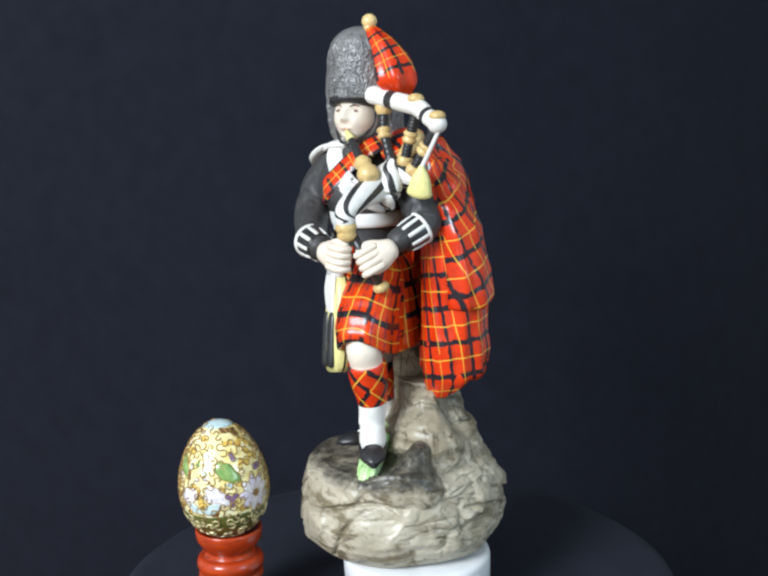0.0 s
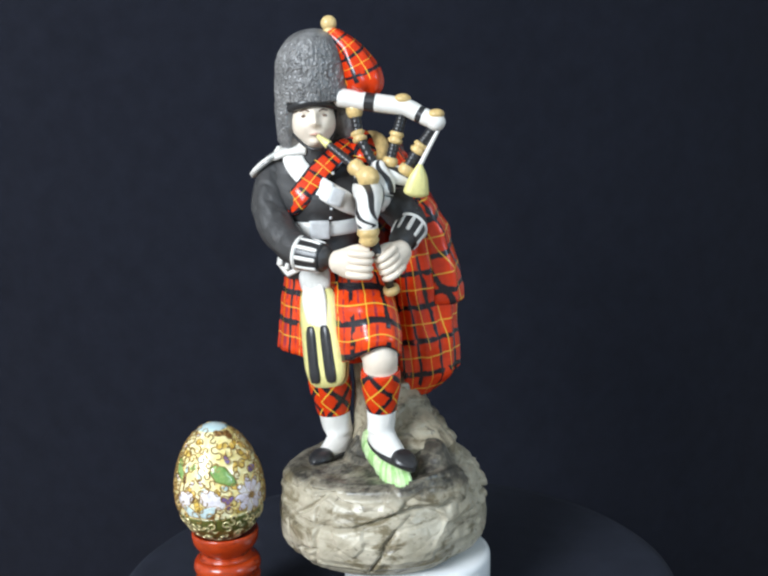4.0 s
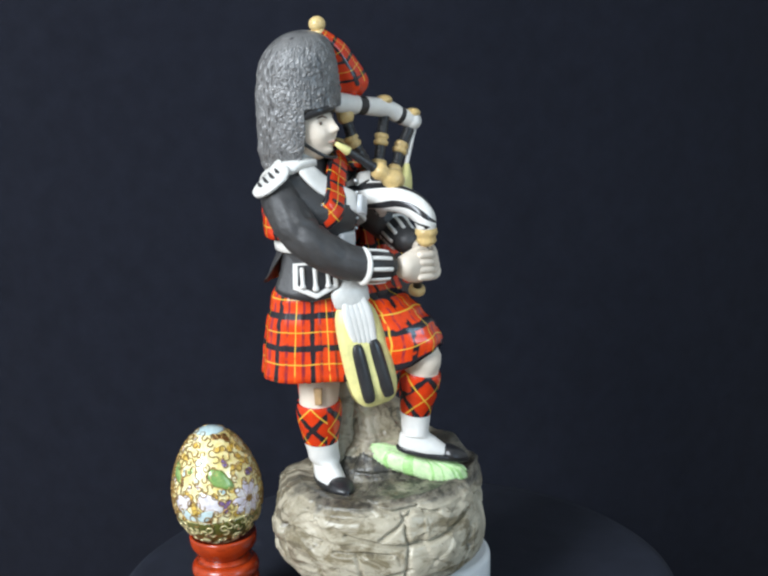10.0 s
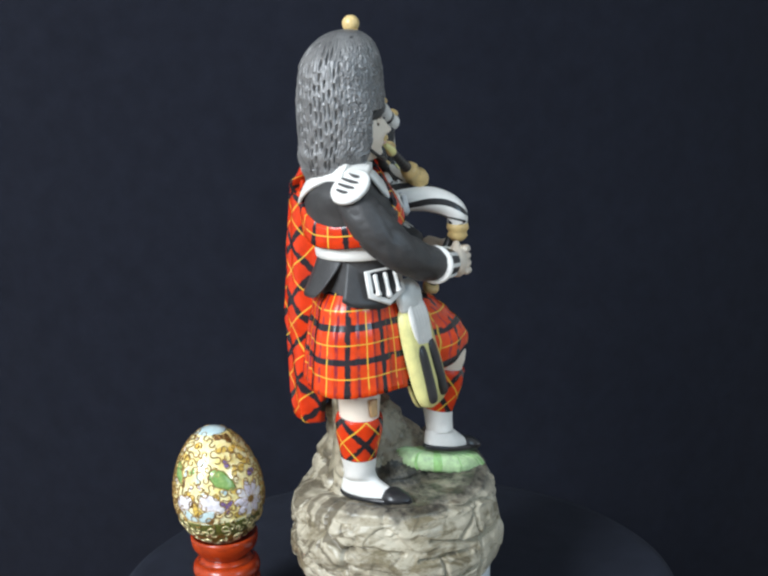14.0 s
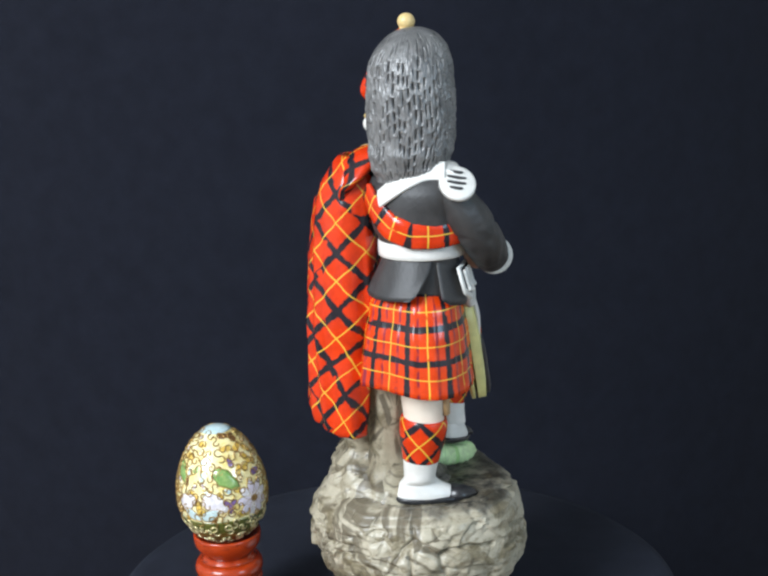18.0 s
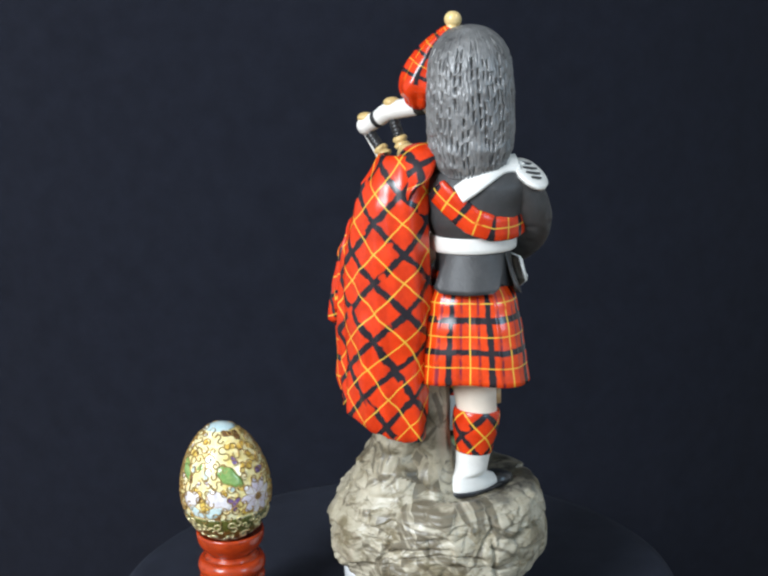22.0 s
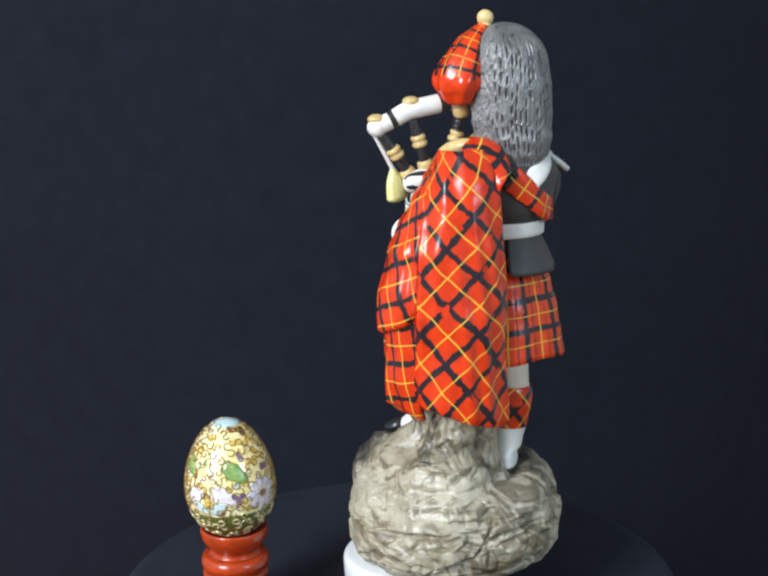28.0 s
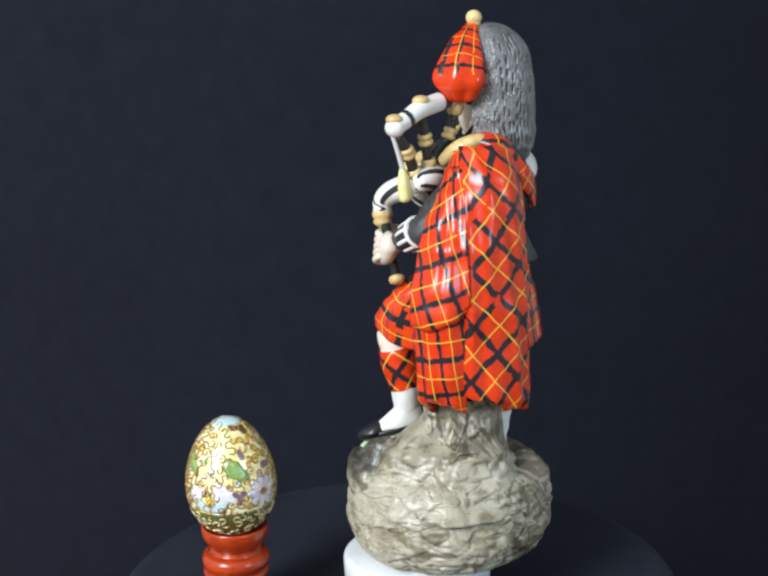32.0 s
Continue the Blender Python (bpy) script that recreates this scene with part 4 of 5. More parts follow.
def pipes(c):
    # the white pipe across the three drones
    a, b, d = Vector((-27, 25.5, 241.8)), Vector((4.2, 11.2, 236.0)), Vector((18.9, 1.6, 228.0))
    c.sweep([a, a.lerp(b, 0.5), b, b.lerp(d, 0.5), d], [5.2, 5.0, 4.9, 4.6, 4.5], lambda s, k: BLACK if 0.225 < s < 0.29 or 0.685 < s < 0.75 else WHITE, n=18, sub=10)
    c.ball(d, (5.2, 5.2, 5.0), WHITE, n=12)
    for p, r in ((b + Vector((-0.6, 0.2, 4.4)), 4.6), (d + Vector((0.2, -0.2, 4.2)), 4.5), (Vector((-20.2, 24, 239.5)), 4.4)):
        c.ball(p, (r, r, r * 0.62), TAN, n=12)
    # drones: black sticks whipped with cord, tan knobs between
    for top, knob, low in (((-20.2, 24, 236), (-19.0, 20.6, 221), (-11, 12, 202)), ((3.4, 11.4, 232), (-0.5, 12.1, 220), (-4.2, 12.5, 207)), ((17.0, 2.6, 224), (10.2, 5.4, 214.4), (3.0, 6.5, 203))):
        top, knob, low = Vector(top), Vector(knob), Vector(low)
        c.lathe(top, knob, [(i / 20, 2.7 + (0.45 if i % 3 == 1 else 0.0)) for i in range(21)], BLACK, n=12)
        c.lathe(knob, low, [(i / 20, 2.6 + (0.45 if i % 3 == 1 else 0.0)) for i in range(21)], BLACK, n=12)
        t = (low - top).normalized()
        c.lathe(knob - t * 3.4, knob + t * 3.4, [(0, 2.4), (0.08, 3.6), (0.3, 4.1), (0.44, 3.2), (0.54, 3.2), (0.68, 4.2), (0.92, 3.7), (1, 2.5)], TAN, n=14)
        c.lathe(low - t * 3.0, low + t * 3.0, [(0, 2.6), (0.15, 4.0), (0.5, 4.3), (0.85, 3.9), (1, 2.6)], TAN, n=14)
    c.lathe((-20.2, 24, 238.5), (-20.0, 23.4, 230.5), [(0, 3.6), (0.2, 4.7), (0.6, 4.6), (0.85, 3.9), (1, 2.8)], TAN, n=14)
    # the bag: white with black stripes that wind round it, its neck bent down to the chanter
    stripes = lambda s, k: BLACK if (k * 4) % 1.0 < 0.34 and s < 0.94 else WHITE
    c.sweep([(-15, 22, 194), (-17, 12, 193.5), (-19, 2, 192.4), (-21, -7, 191), (-23.6, -15, 188), (-25.8, -20, 183.5), (-25.6, -21, 178.0)], [(8.0, 7.4), (8.6, 7.8), (8.4, 7.6), (7.8, 7.0), (6.8, 6.4), (5.9, 5.8), (5.2, 5.2)], stripes, n=60, sub=10, twist=2.4)
    c.sweep([(-18, 17, 198), (-10, 14, 199), (-2, 12.5, 199), (5, 10, 198)], [(6.5, 7), (7.5, 7), (7, 6.5), (4.5, 5)], stripes, n=60, sub=8, twist=-1.5)
    c.sweep([(-11, 10, 206), (-12, 9, 201), (-13, 7.5, 194), (-13, 7.5, 187.5), (-12, 9, 183)], [(4, 3.5), (8.2, 6.6), (9.8, 7.6), (7.8, 6.2), (3.4, 3.0)], stripes, n=60, sub=8, twist=1.8)
    # blowpipe
    m, kn = Vector((-41.5, 20.6, 222.6)), Vector((-22.0, 0.5, 203.4))
    c.lathe(m, m.lerp(kn, 0.26), [(0, 1.1), (0.5, 1.9), (0.9, 2.5), (1, 2.2)], YELLOW, n=12)
    c.lathe(m.lerp(kn, 0.24), m.lerp(kn, 0.85), [(i / 24, 1.9 + 0.03 * i + (0.3 if i % 3 == 1 else 0)) for i in range(25)], BLACK, n=12)
    c.lathe(m.lerp(kn, 0.74), m.lerp(kn, 1.26), [(0, 2.4), (0.06, 4.2), (0.2, 4.9), (0.34, 4.0), (0.44, 4.2), (0.62, 6.0), (0.8, 5.8), (0.94, 4.4), (1, 3.0)], TAN, n=18)
    # chanter
    ch, ft = Vector((-25.8, -21.0, 178.5)), Vector((-11.5, -9.5, 141.5))
    c.lathe(ch, ch + Vector((0.6, 0.3, -10)), [(0, 4.2), (0.1, 5.5), (0.34, 5.9), (0.48, 4.9), (0.56, 4.8), (0.72, 5.4), (0.88, 4.2), (1, 2.8)], TAN, n=18)
    c.lathe(ch.lerp(ft, 0.22), ft, [(0, 2.7), (0.5, 2.5), (1, 2.4)], BLACK, n=12)
    c.lathe(ft + Vector((-0.8, -0.6, 2.5)), ft + Vector((0.8, 0.6, -2.2)), [(0, 2.6), (0.15, 4.2), (0.5, 4.6), (0.8, 4.2), (1, 2.4)], TAN, n=16)
    # cord and yellow tassel
    c.sweep([d + Vector((2.6, -1.5, -1.0)), d.lerp(Vector((8, 3, 205)), 0.5) + Vector((2.2, -1.0, 0)), (8.8, 2.4, 204)], [1.1, 1.2, 1.4], WHITE, n=8)
    c.sweep([(9.4, 2.0, 205), (8.6, 2.4, 199), (7.2, 3.0, 191)], [(1.8, 1.8), (5.0, 3.2), (7.0, 3.6)], YELLOW, n=28, ref=(0, 1, 0), wave=lambda s, a: 1 + 0.06 * math.sin(a * 11))


def sporran(c):
    top, low = Vector((-48.0, 13.0, 145)), Vector((-47.0, -0.5, 87))
    t = (low - top).normalized()
    o = Vector((-0.73, -0.68, 0.0))
    o = (o - t * o.dot(t)).normalized()
    s = t.cross(o)
    mid = top.lerp(low, 0.5)
    shape = []
    for k in range(40):
        a = 2 * math.pi * k / 40
        x, y = math.copysign(abs(math.cos(a)) ** 0.55, math.cos(a)), math.copysign(abs(math.sin(a)) ** 0.6, math.sin(a))
        shape.append((x * (12.4 - 1.0 * y), y * 28.0))
    c.slab(mid - o * 2.0, o, -t, shape, 4.6, YELLOW, edge=1.0, bulge=0.8)
    c.slab(mid - o * 4.5, -o, -t, [(-x, y) for x, y in shape], 1.5, YELLOW)
    # silver head, white hair falling in locks, two black tassels
    c.sweep([top - t * 8 - o * 1.5, top - t * 4 + o * 0.4, top + t * 3 + o * 0.6], [(2.6, 7.4), (4.4, 10.0), (3.8, 9.6)], PALE, n=20, ref=s)
    for x in (-6.0, -3.2, -0.2, 2.8, 5.6):
        p = top + s * x * 0.8 + t * 2 + o * 2.8
        c.sweep([p, p + t * 9 + s * x * 0.1 + o * 0.6, p + t * (23 + 3 * math.sin(x * 2))], [(2.0, 1.3), (2.9, 1.5), (1.9, 0.9)], WHITE, n=12, ref=o)
    for x in (-4.7, 4.3):
        p = top + s * x + t * 25 + o * 3.0
        c.sweep([p, p + t * 5 + s * x * 0.06, p + t * 24 + s * x * 0.16, p + t * 29 + s * x * 0.2], [(2.6, 1.6), (3.4, 2.2), (3.5, 2.2), (2.9, 1.5)], BLACK, n=14, ref=o, wave=lambda q, a: 1 + 0.05 * math.sin(a * 7))


def plaid(c):
    """The plaid over the left shoulder: a heavy fall of cloth, folded forward in layers."""
    dirs = [-95, -74, -58, -42, -33, -17, -5, 0, 15, 23, 31, 51, 80, 106, 125, 150]
    fall = {
        72: (8, 14, 18, 20, 20, 19, 19, 20, 25, 28, 30, 33, 35, 35, 25, 10),
        87: (12, 19, 24.5, 29.5, 33, 36, 33, 32, 31, 33, 35, 36, 36, 35.5, 26, 10),
        101: (12, 19, 24.5, 29.5, 33.5, 36, 36, 36, 32, 33, 34, 36, 36, 35.5, 27, 10),
        116: (10, 16, 22, 28, 33, 34.5, 35, 35, 31, 32, 33, 35, 36, 34.5, 26, 10),
        133: (9, 14, 20, 26.5, 32.5, 35, 35, 35, 31, 33, 33, 35, 36, 35, 29, 12),
        142: (8.5, 14, 20, 26, 32, 33.5, 34, 34, 31, 32, 32, 34, 35, 35, 29, 12),
        165: (7, 12, 17.5, 23, 26.5, 28, 30, 29, 28, 30, 30, 32, 34, 34.5, 29, 12),
        179: (5.5, 10.5, 15, 19, 22.5, 24, 24, 23, 25, 27, 27, 30, 33, 34, 29, 13),
        192: (3, 6.5, 10, 12.5, 15.5, 18, 20, 20, 21, 23, 24, 28, 32, 33, 29, 16),
        203: (3, 6, 8, 9, 10, 11, 12, 12, 14, 16, 18, 24, 29, 31, 29, 20),
        211: (1, 2, 3, 4, 5, 5, 6, 7, 8, 9, 12, 17, 24, 28, 27, 21),
        217: (0.5, 1, 1, 2, 2, 2, 3, 4, 5, 6, 8, 12, 19, 23, 23, 20),
    }
    levels = sorted(fall)

    def reach(z, a):
        col = [(zz, table(list(zip(dirs, fall[zz])), a)) for zz in levels]
        return table(col, z)

    n = 110
    angles = [-95 + 245 * k / n for k in range(n + 1)]

    def folds(z, a):
        s = table([(75, 1.0), (150, 0.8), (200, 0.15)], z)
        slack = 2.4 * noise.noise(Vector((a * 0.035, z * 0.016, 3.0))) + 1.0 * noise.noise(Vector((a * 0.075, z * 0.05, 8.0)))
        return s * (0.7 * math.sin(radians(a) * 15 + 0.012 * z * a / 20) + 0.3 * math.sin(radians(a) * 26 + z * 0.03)) + (0.35 + 0.65 * s) * slack

    def sheet(z_hi, hem, a0, a1, grow, sett, close=None):
        """One layer of cloth between two directions, from z_hi down to its hem, with thickness."""
        use = [a for a in angles if a0 <= a <= a1]
        rings, rows = [], 40
        for i in range(rows + 1):
            outer = []
            for a in use:
                z = z_hi + (hem(a) - z_hi) * i / rows
                rim = min((a - a0) / 5, (a1 - a) / 5, 1.0)
                if close:
                    a = a0 + (a - a0) * (table(close, z) - a0) / (a1 - a0)
                if a0 > 0:
                    a += 6.0 * noise.noise(Vector((z * 0.028, 3.3, 0))) * max(0.0, 1 - (a - a0) / 35)
                r = reach(z, a) + folds(z, a) + grow * max(0.0, rim) ** 0.5 * table([(130, 1.0), (165, 0.75), (195, 0.1)], z)
                outer.append(Vector((r * math.cos(radians(a)), 30 + r * math.sin(radians(a)), z)))
            inner = [Vector((p.x * 0.86, 30 + (p.y - 30) * 0.86, p.z)) for p in reversed(outer)]
            rings.append(outer + inner)
        bottom = rings[-1]
        rings.append([Vector((p.x * 0.96, 30 + (p.y - 30) * 0.96, p.z - 1.2)) for p in bottom])
        m = len(use)
        c.grid(rings, CAPE, per=(1.0, 1.0, 0.0), uvs=lambda i, k: sett(36.0 * radians(use[k % (2 * m)] if k % (2 * m) < m else use[2 * m - 1 - k % (2 * m)]), rings[i][k % (2 * m)].z))

    aslant = lambda u, z: ((u / 16.2 + z / 14.6) / 2 - 0.781, (u / 16.2 - z / 14.6) / 2 + 0.904)
    straight = lambda u, z: ((u + 0.12 * (z - 100)) / 13.5 + 0.15, (z - 0.10 * u) / 19.0 + 0.2)
    folded = lambda u, z: ((u + 0.36 * (z - 130)) / 16.5 + 0.4, (z - 0.34 * u) / 20.0 - 0.1)
    # shoulder and back: the sett runs aslant
    sheet(217, lambda a: table([(14, 90), (33, 88.5), (57, 85.5), (75, 81.5), (90, 79.5), (105, 77.5), (124, 75), (150, 75)], a), 14, 150, 0.4, aslant, [(72, 117), (95, 123), (135, 150)])
    # front and side: the sett runs straight
    sheet(214, lambda a: 79 + table([(-90, 12), (-80, -1), (-66, -4), (-48, -4), (-38, -1), (-27, 7), (-14, 9), (0, 6), (16, 1)], a), -95, 17, 0.0, straight)
    # the upper fold that hangs in front of it
    sheet(206, lambda a: table([(-45, 127), (-15, 126.5), (8, 131), (20, 139)], a), -44, 22, 3.8, folded)
    # top of the shoulder
    c.sweep([(-14, 22, 209), (-14, 34, 216), (-13, 46, 216.5), (-11, 55, 208), (-9, 56, 197)], [(8, 5), (9.5, 5), (10, 5), (9.5, 4.0), (6.5, 1.5)], CAPE, n=24, per=(20.6, 20.6, 45.0))
    c.sweep([(-9, 20, 208), (-6, 28, 214), (-7, 37, 218), (-11, 44, 219)], [(4, 3.5), (5.5, 4.5), (5, 4), (3, 2)], TAN, n=16)


def figurine():
    c = Clay()
    rock_base(c)
    grass(c)
    leg(c, (-37.5, 38, 94), (-38.2, 38.5, 84), (-36, 39.3, 62), (-34.2, 38.5, 50), (-26, 45.5, 39), (-54.5, 16.5, 38.5), 11.6, (0.5, -0.3, 11))
    leg(c, (-21.0, -14.8, 109), (-20.2, -13.8, 99.5), (-19.3, -9.2, 77), (-20.5, -9.5, 64), (-23.5, -1.5, 56.5), (-9.2, -35.5, 48.5), 10.2, (-1.5, 12, 5))
    kilt(c)
    torso(c)
    pocket(c, (-58.6, 27.2, 155.0), (-0.86, -0.42, 0.25), 22.0, 18.5)
    c.slab((-48.6, 33.6, 90.5), (-1, -0.25, 0), (0, 0, 1), [(-1.8, -4.5), (1.8, -4.5), (2.2, 4.5), (-2.2, 4.5)], 1.6, OCHRE)
    arms(c)
    fist(c, (-33.5, -17.5, 159.5), (0.86, -0.35, -0.1), (0.1, 0, 1), 1)
    fist(c, (-12.0, -14.5, 159.0), (-0.74, -0.42, -0.42), (-0.40, 0.0, 0.9), -1)
    head(c)
    bonnet_bag(c)
    pipes(c)
    sporran(c)
    plaid(c)
    ob = c.build("figurine", MATS)
    return tagged(ob, "painted porcelain piper figurine in red tartan on a grey rock", "figurine")


piper = figurine()


# ---- parts of the other things ----
def part(name, bm, mat, parent, label=""):
    me = bpy.data.meshes.new(name)
    bm.to_mesh(me)
    bm.free()
    for p in me.polygons:
        p.use_smooth = True
    me.materials.append(mat)
    ob = new(name, me)
    ob.parent = parent
    if label:
        ob["label"] = label
    return ob


def turned(profile, n=64):
    """A bmesh of a turned solid: profile of (radius, height) from the bottom up, in metres."""
    bm = bmesh.new()
    rings = [[bm.verts.new((r * math.cos(2 * math.pi * k / n), r * math.sin(2 * math.pi * k / n), z)) for k in range(n)] for r, z in profile]
    for a, b in zip(rings, rings[1:]):
        for k in range(n):
            bm.faces.new((a[k], a[(k + 1) % n], b[(k + 1) % n], b[k]))
    bm.faces.new(rings[0][::-1])
    bm.faces.new(rings[-1])
    return bm


def turntable():
    base = tagged(new("turntable"), "small round white plastic turntable under the figurine", "turntable")
    plastic = material("white_plastic", (0.78, 0.79, 0.80), rough=0.32, spread=0.04, scale=90)
    part("foot", turned([(0.039, 0.0), (0.0402, 0.0008), (0.0402, 0.0095), (0.0395, 0.0104), (0.030, 0.0108)]), plastic, base)
    part("disc", turned([(0.030, 0.0106), (0.0404, 0.0110), (0.0412, 0.0120), (0.0416, 0.0300), (0.0411, 0.0318), (0.0398, 0.0330), (0.0385, 0.0335), (0.01, 0.0336)]), plastic, base)
    return base


spinner = turntable()

EGG_AT = Vector((-0.1046, -0.004, 0.0))


def egg_outline(n=40, tall=0.0665, wide=0.0246):
    out = []
    for i in range(n + 1):
        a = math.pi * i / n
        z = (1 - math.cos(a)) / 2
        r = wide * math.sin(a) * (1 + 0.16 * math.cos(a)) * 0.995
        out.append((max(r, 0.0004), z * tall))
    return out


def egg_stand():
    wood = worn(material("red_lacquered_wood", (0.43, 0.042, 0.004), rough=0.26, coat=0.30, spread=0.35, scale=60, second=(0.27, 0.022, 0.003)), (0.16, 0.012, 0.003), 150.0, (1, 1, 3.5), 0.52, 0.70)
    ob = tagged(new("egg_stand"), "turned reddish-brown lacquered wooden egg stand", "egg stand")
    ob.location = EGG_AT
    part("cup", turned([(0.0134, 0.0388), (0.0142, 0.0402), (0.0165, 0.0424), (0.0182, 0.0452), (0.0187, 0.0482), (0.0188, 0.0505), (0.0184, 0.0518), (0.0172, 0.0512), (0.0110, 0.0465), (0.0040, 0.0455)]), wood, ob)
    part("neck", turned([(0.0157, 0.0360), (0.0140, 0.0370), (0.0134, 0.0388)]), wood, ob)
    part("collar", turned([(0.0157, 0.0268), (0.0174, 0.0274), (0.0186, 0.0290), (0.0190, 0.0312), (0.0186, 0.0334), (0.0177, 0.0350), (0.0157, 0.0360)]), wood, ob)
    part("ring", turned([(0.0162, 0.0214), (0.0178, 0.0222), (0.0184, 0.0238), (0.0179, 0.0256), (0.0165, 0.0264), (0.0157, 0.0268)]), wood, ob)
    part("base", turned([(0.0215, -0.0030), (0.0235, -0.0012), (0.0240, 0.0050), (0.0225, 0.0105), (0.0190, 0.0150), (0.0168, 0.0190), (0.0162, 0.0214)]), wood, ob)
    return ob


def egg():
    """A cloisonne egg: enamel fields between gilt wires, all raised a hair from the shell."""
    ob = tagged(new("egg"), "cloisonne enamel egg with gilt wire scrolls on a wooden stand", "egg")
    ob.location = EGG_AT + Vector((0, 0, 0.0475))
    rng = random.Random(5)
    outline = egg_outline(80)

    def enamel(name, colour, second=None, spread=0.25, scale=330):
        m = material(name, colour, rough=0.30, coat=1.0, spread=spread, scale=scale, second=second, bump=0.5, bump_scale=600)
        m.node_tree.nodes["Principled BSDF"].inputs["Coat Roughness"].default_value = 0.18
        return m

    part("shell", turned(outline), enamel("straw_enamel", (0.85, 0.81, 0.55), (0.80, 0.62, 0.14), scale=150), ob, "straw-yellow enamel ground")

    def on(lon, h, lift=0.0):
        """The place on the shell at a longitude in degrees and a height in mm, raised by lift mm."""
        h = min(max(h, 0.3), 66.2)
        for (ra, za), (rb, zb) in zip(outline, outline[1:]):
            if za * 1000 <= h <= zb * 1000 + 1e-6:
                t = (h / 1000 - za) / (zb - za)
                r, slope = ra + (rb - ra) * t, (rb - ra) / (zb - za)
                break
        nrm = Vector((math.cos(radians(lon)), math.sin(radians(lon)), -slope)).normalized()
        return Vector((r * math.cos(radians(lon)), r * math.sin(radians(lon)), h / 1000)) + nrm * lift / 1000, nrm

    def near(lon, h, dx, dy, lift):
        """The place dx mm to the right and dy mm up from a centre, along the shell."""
        p, nrm = on(lon, h)
        east = Vector((-math.sin(radians(lon)), math.cos(radians(lon)), 0))
        north = nrm.cross(east)
        q = p + east * dx / 1000 + north * dy / 1000
        return on(math.degrees(math.atan2(q.y, q.x)), q.z * 1000, lift)[0]

    def field(bm, lon, h, shape, lift=0.35):
        """One enamel field: a low cushion with the given outline in mm."""
        hub = bm.verts.new(near(lon, h, 0, 0, lift))
        rings = [[bm.verts.new(near(lon, h, x * s, y * s, lv)) for x, y in shape] for s, lv in ((0.55, lift), (0.9, lift * 0.85), (1.0, -0.1))]
        n = len(shape)
        for k in range(n):
            bm.faces.new((hub, rings[0][k], rings[0][(k + 1) % n]))
            for a, b in zip(rings, rings[1:]):
                bm.faces.new((a[k], b[k], b[(k + 1) % n], a[(k + 1) % n]))

    def wire(bm, pts, r=0.00026):
        rings = []
        for i, p in enumerate(pts):
            t = (pts[min(i + 1, len(pts) - 1)] - pts[max(i - 1, 0)]).normalized()
            u = t.cross(Vector((p.x, p.y, p.z - 0.03))).normalized()
            w = t.cross(u)
            rings.append([bm.verts.new(p + (u * math.cos(k * 2.0944) + w * math.sin(k * 2.0944)) * r) for k in range(3)])
        for a, b in zip(rings, rings[1:]):
            for k in range(3):
                bm.faces.new((a[k], a[(k + 1) % 3], b[(k + 1) % 3], b[k]))

    def blob(rx, ry, turn=0.0, lobes=0, depth=0.0, n=18):
        out = []
        for k in range(n):
            a = 2 * math.pi * k / n
            m = 1 + depth * math.cos(lobes * a)
            x, y = rx * m * math.cos(a), ry * m * math.sin(a)
            out.append((x * math.cos(turn) - y * math.sin(turn), x * math.sin(turn) + y * math.cos(turn)))
        return out

    low = [(r + 0.00012, z) for r, z in outline if 0.0015 < z < 0.0200]
    part("lower_band", turned(low), enamel("moss_enamel", (0.055, 0.075, 0.012), (0.16, 0.15, 0.03)), ob, "dark green enamel band round the foot")
    bright = material("bright_gilt_wire", (0.85, 0.74, 0.42), rough=0.3, metal=0.6, spread=0.3, scale=400)
    low_wires = bmesh.new()
    gilt = material("gilt_wire", (0.46, 0.29, 0.10), rough=0.32, metal=0.65, spread=0.4, scale=400)
    wires = bmesh.new()
    leaf_green = enamel("leaf_enamel", (0.09, 0.24, 0.045), (0.34, 0.47, 0.15))
    white = enamel("white_enamel", (0.78, 0.74, 0.72), (0.60, 0.56, 0.62))
    turquoise = enamel("turquoise_enamel", (0.42, 0.58, 0.60), (0.62, 0.72, 0.71))
    lilac = enamel("lilac_enamel", (0.56, 0.50, 0.62), (0.70, 0.66, 0.70))
    amber = enamel("amber_enamel", (0.60, 0.36, 0.04), (0.80, 0.60, 0.16))
    violet = enamel("violet_enamel", (0.10, 0.05, 0.20), (0.24, 0.14, 0.30))
    cream = enamel("cream_enamel", (0.82, 0.78, 0.58), (0.80, 0.60, 0.18))
    olive = enamel("olive_enamel", (0.13, 0.17, 0.03), (0.30, 0.28, 0.05))
    umber = enamel("umber_enamel", (0.10, 0.045, 0.015), (0.22, 0.10, 0.02))
    taken = []

    def motif(name, lon, h, shape, mat, label, reach, lift=0.3):
        shape = [(x * 1.3, y * 1.3) for x, y in shape]
        bm = bmesh.new()
        field(bm, lon, h, shape, lift)
        part(name, bm, mat, ob, label)
        rim = [near(lon, h, x, y, 0.18) for x, y in shape]
        wire(wires, rim + rim[:1], 0.00024)
        p, _ = on(lon, h)
        taken.append((p, reach * 1.3 / 1000))

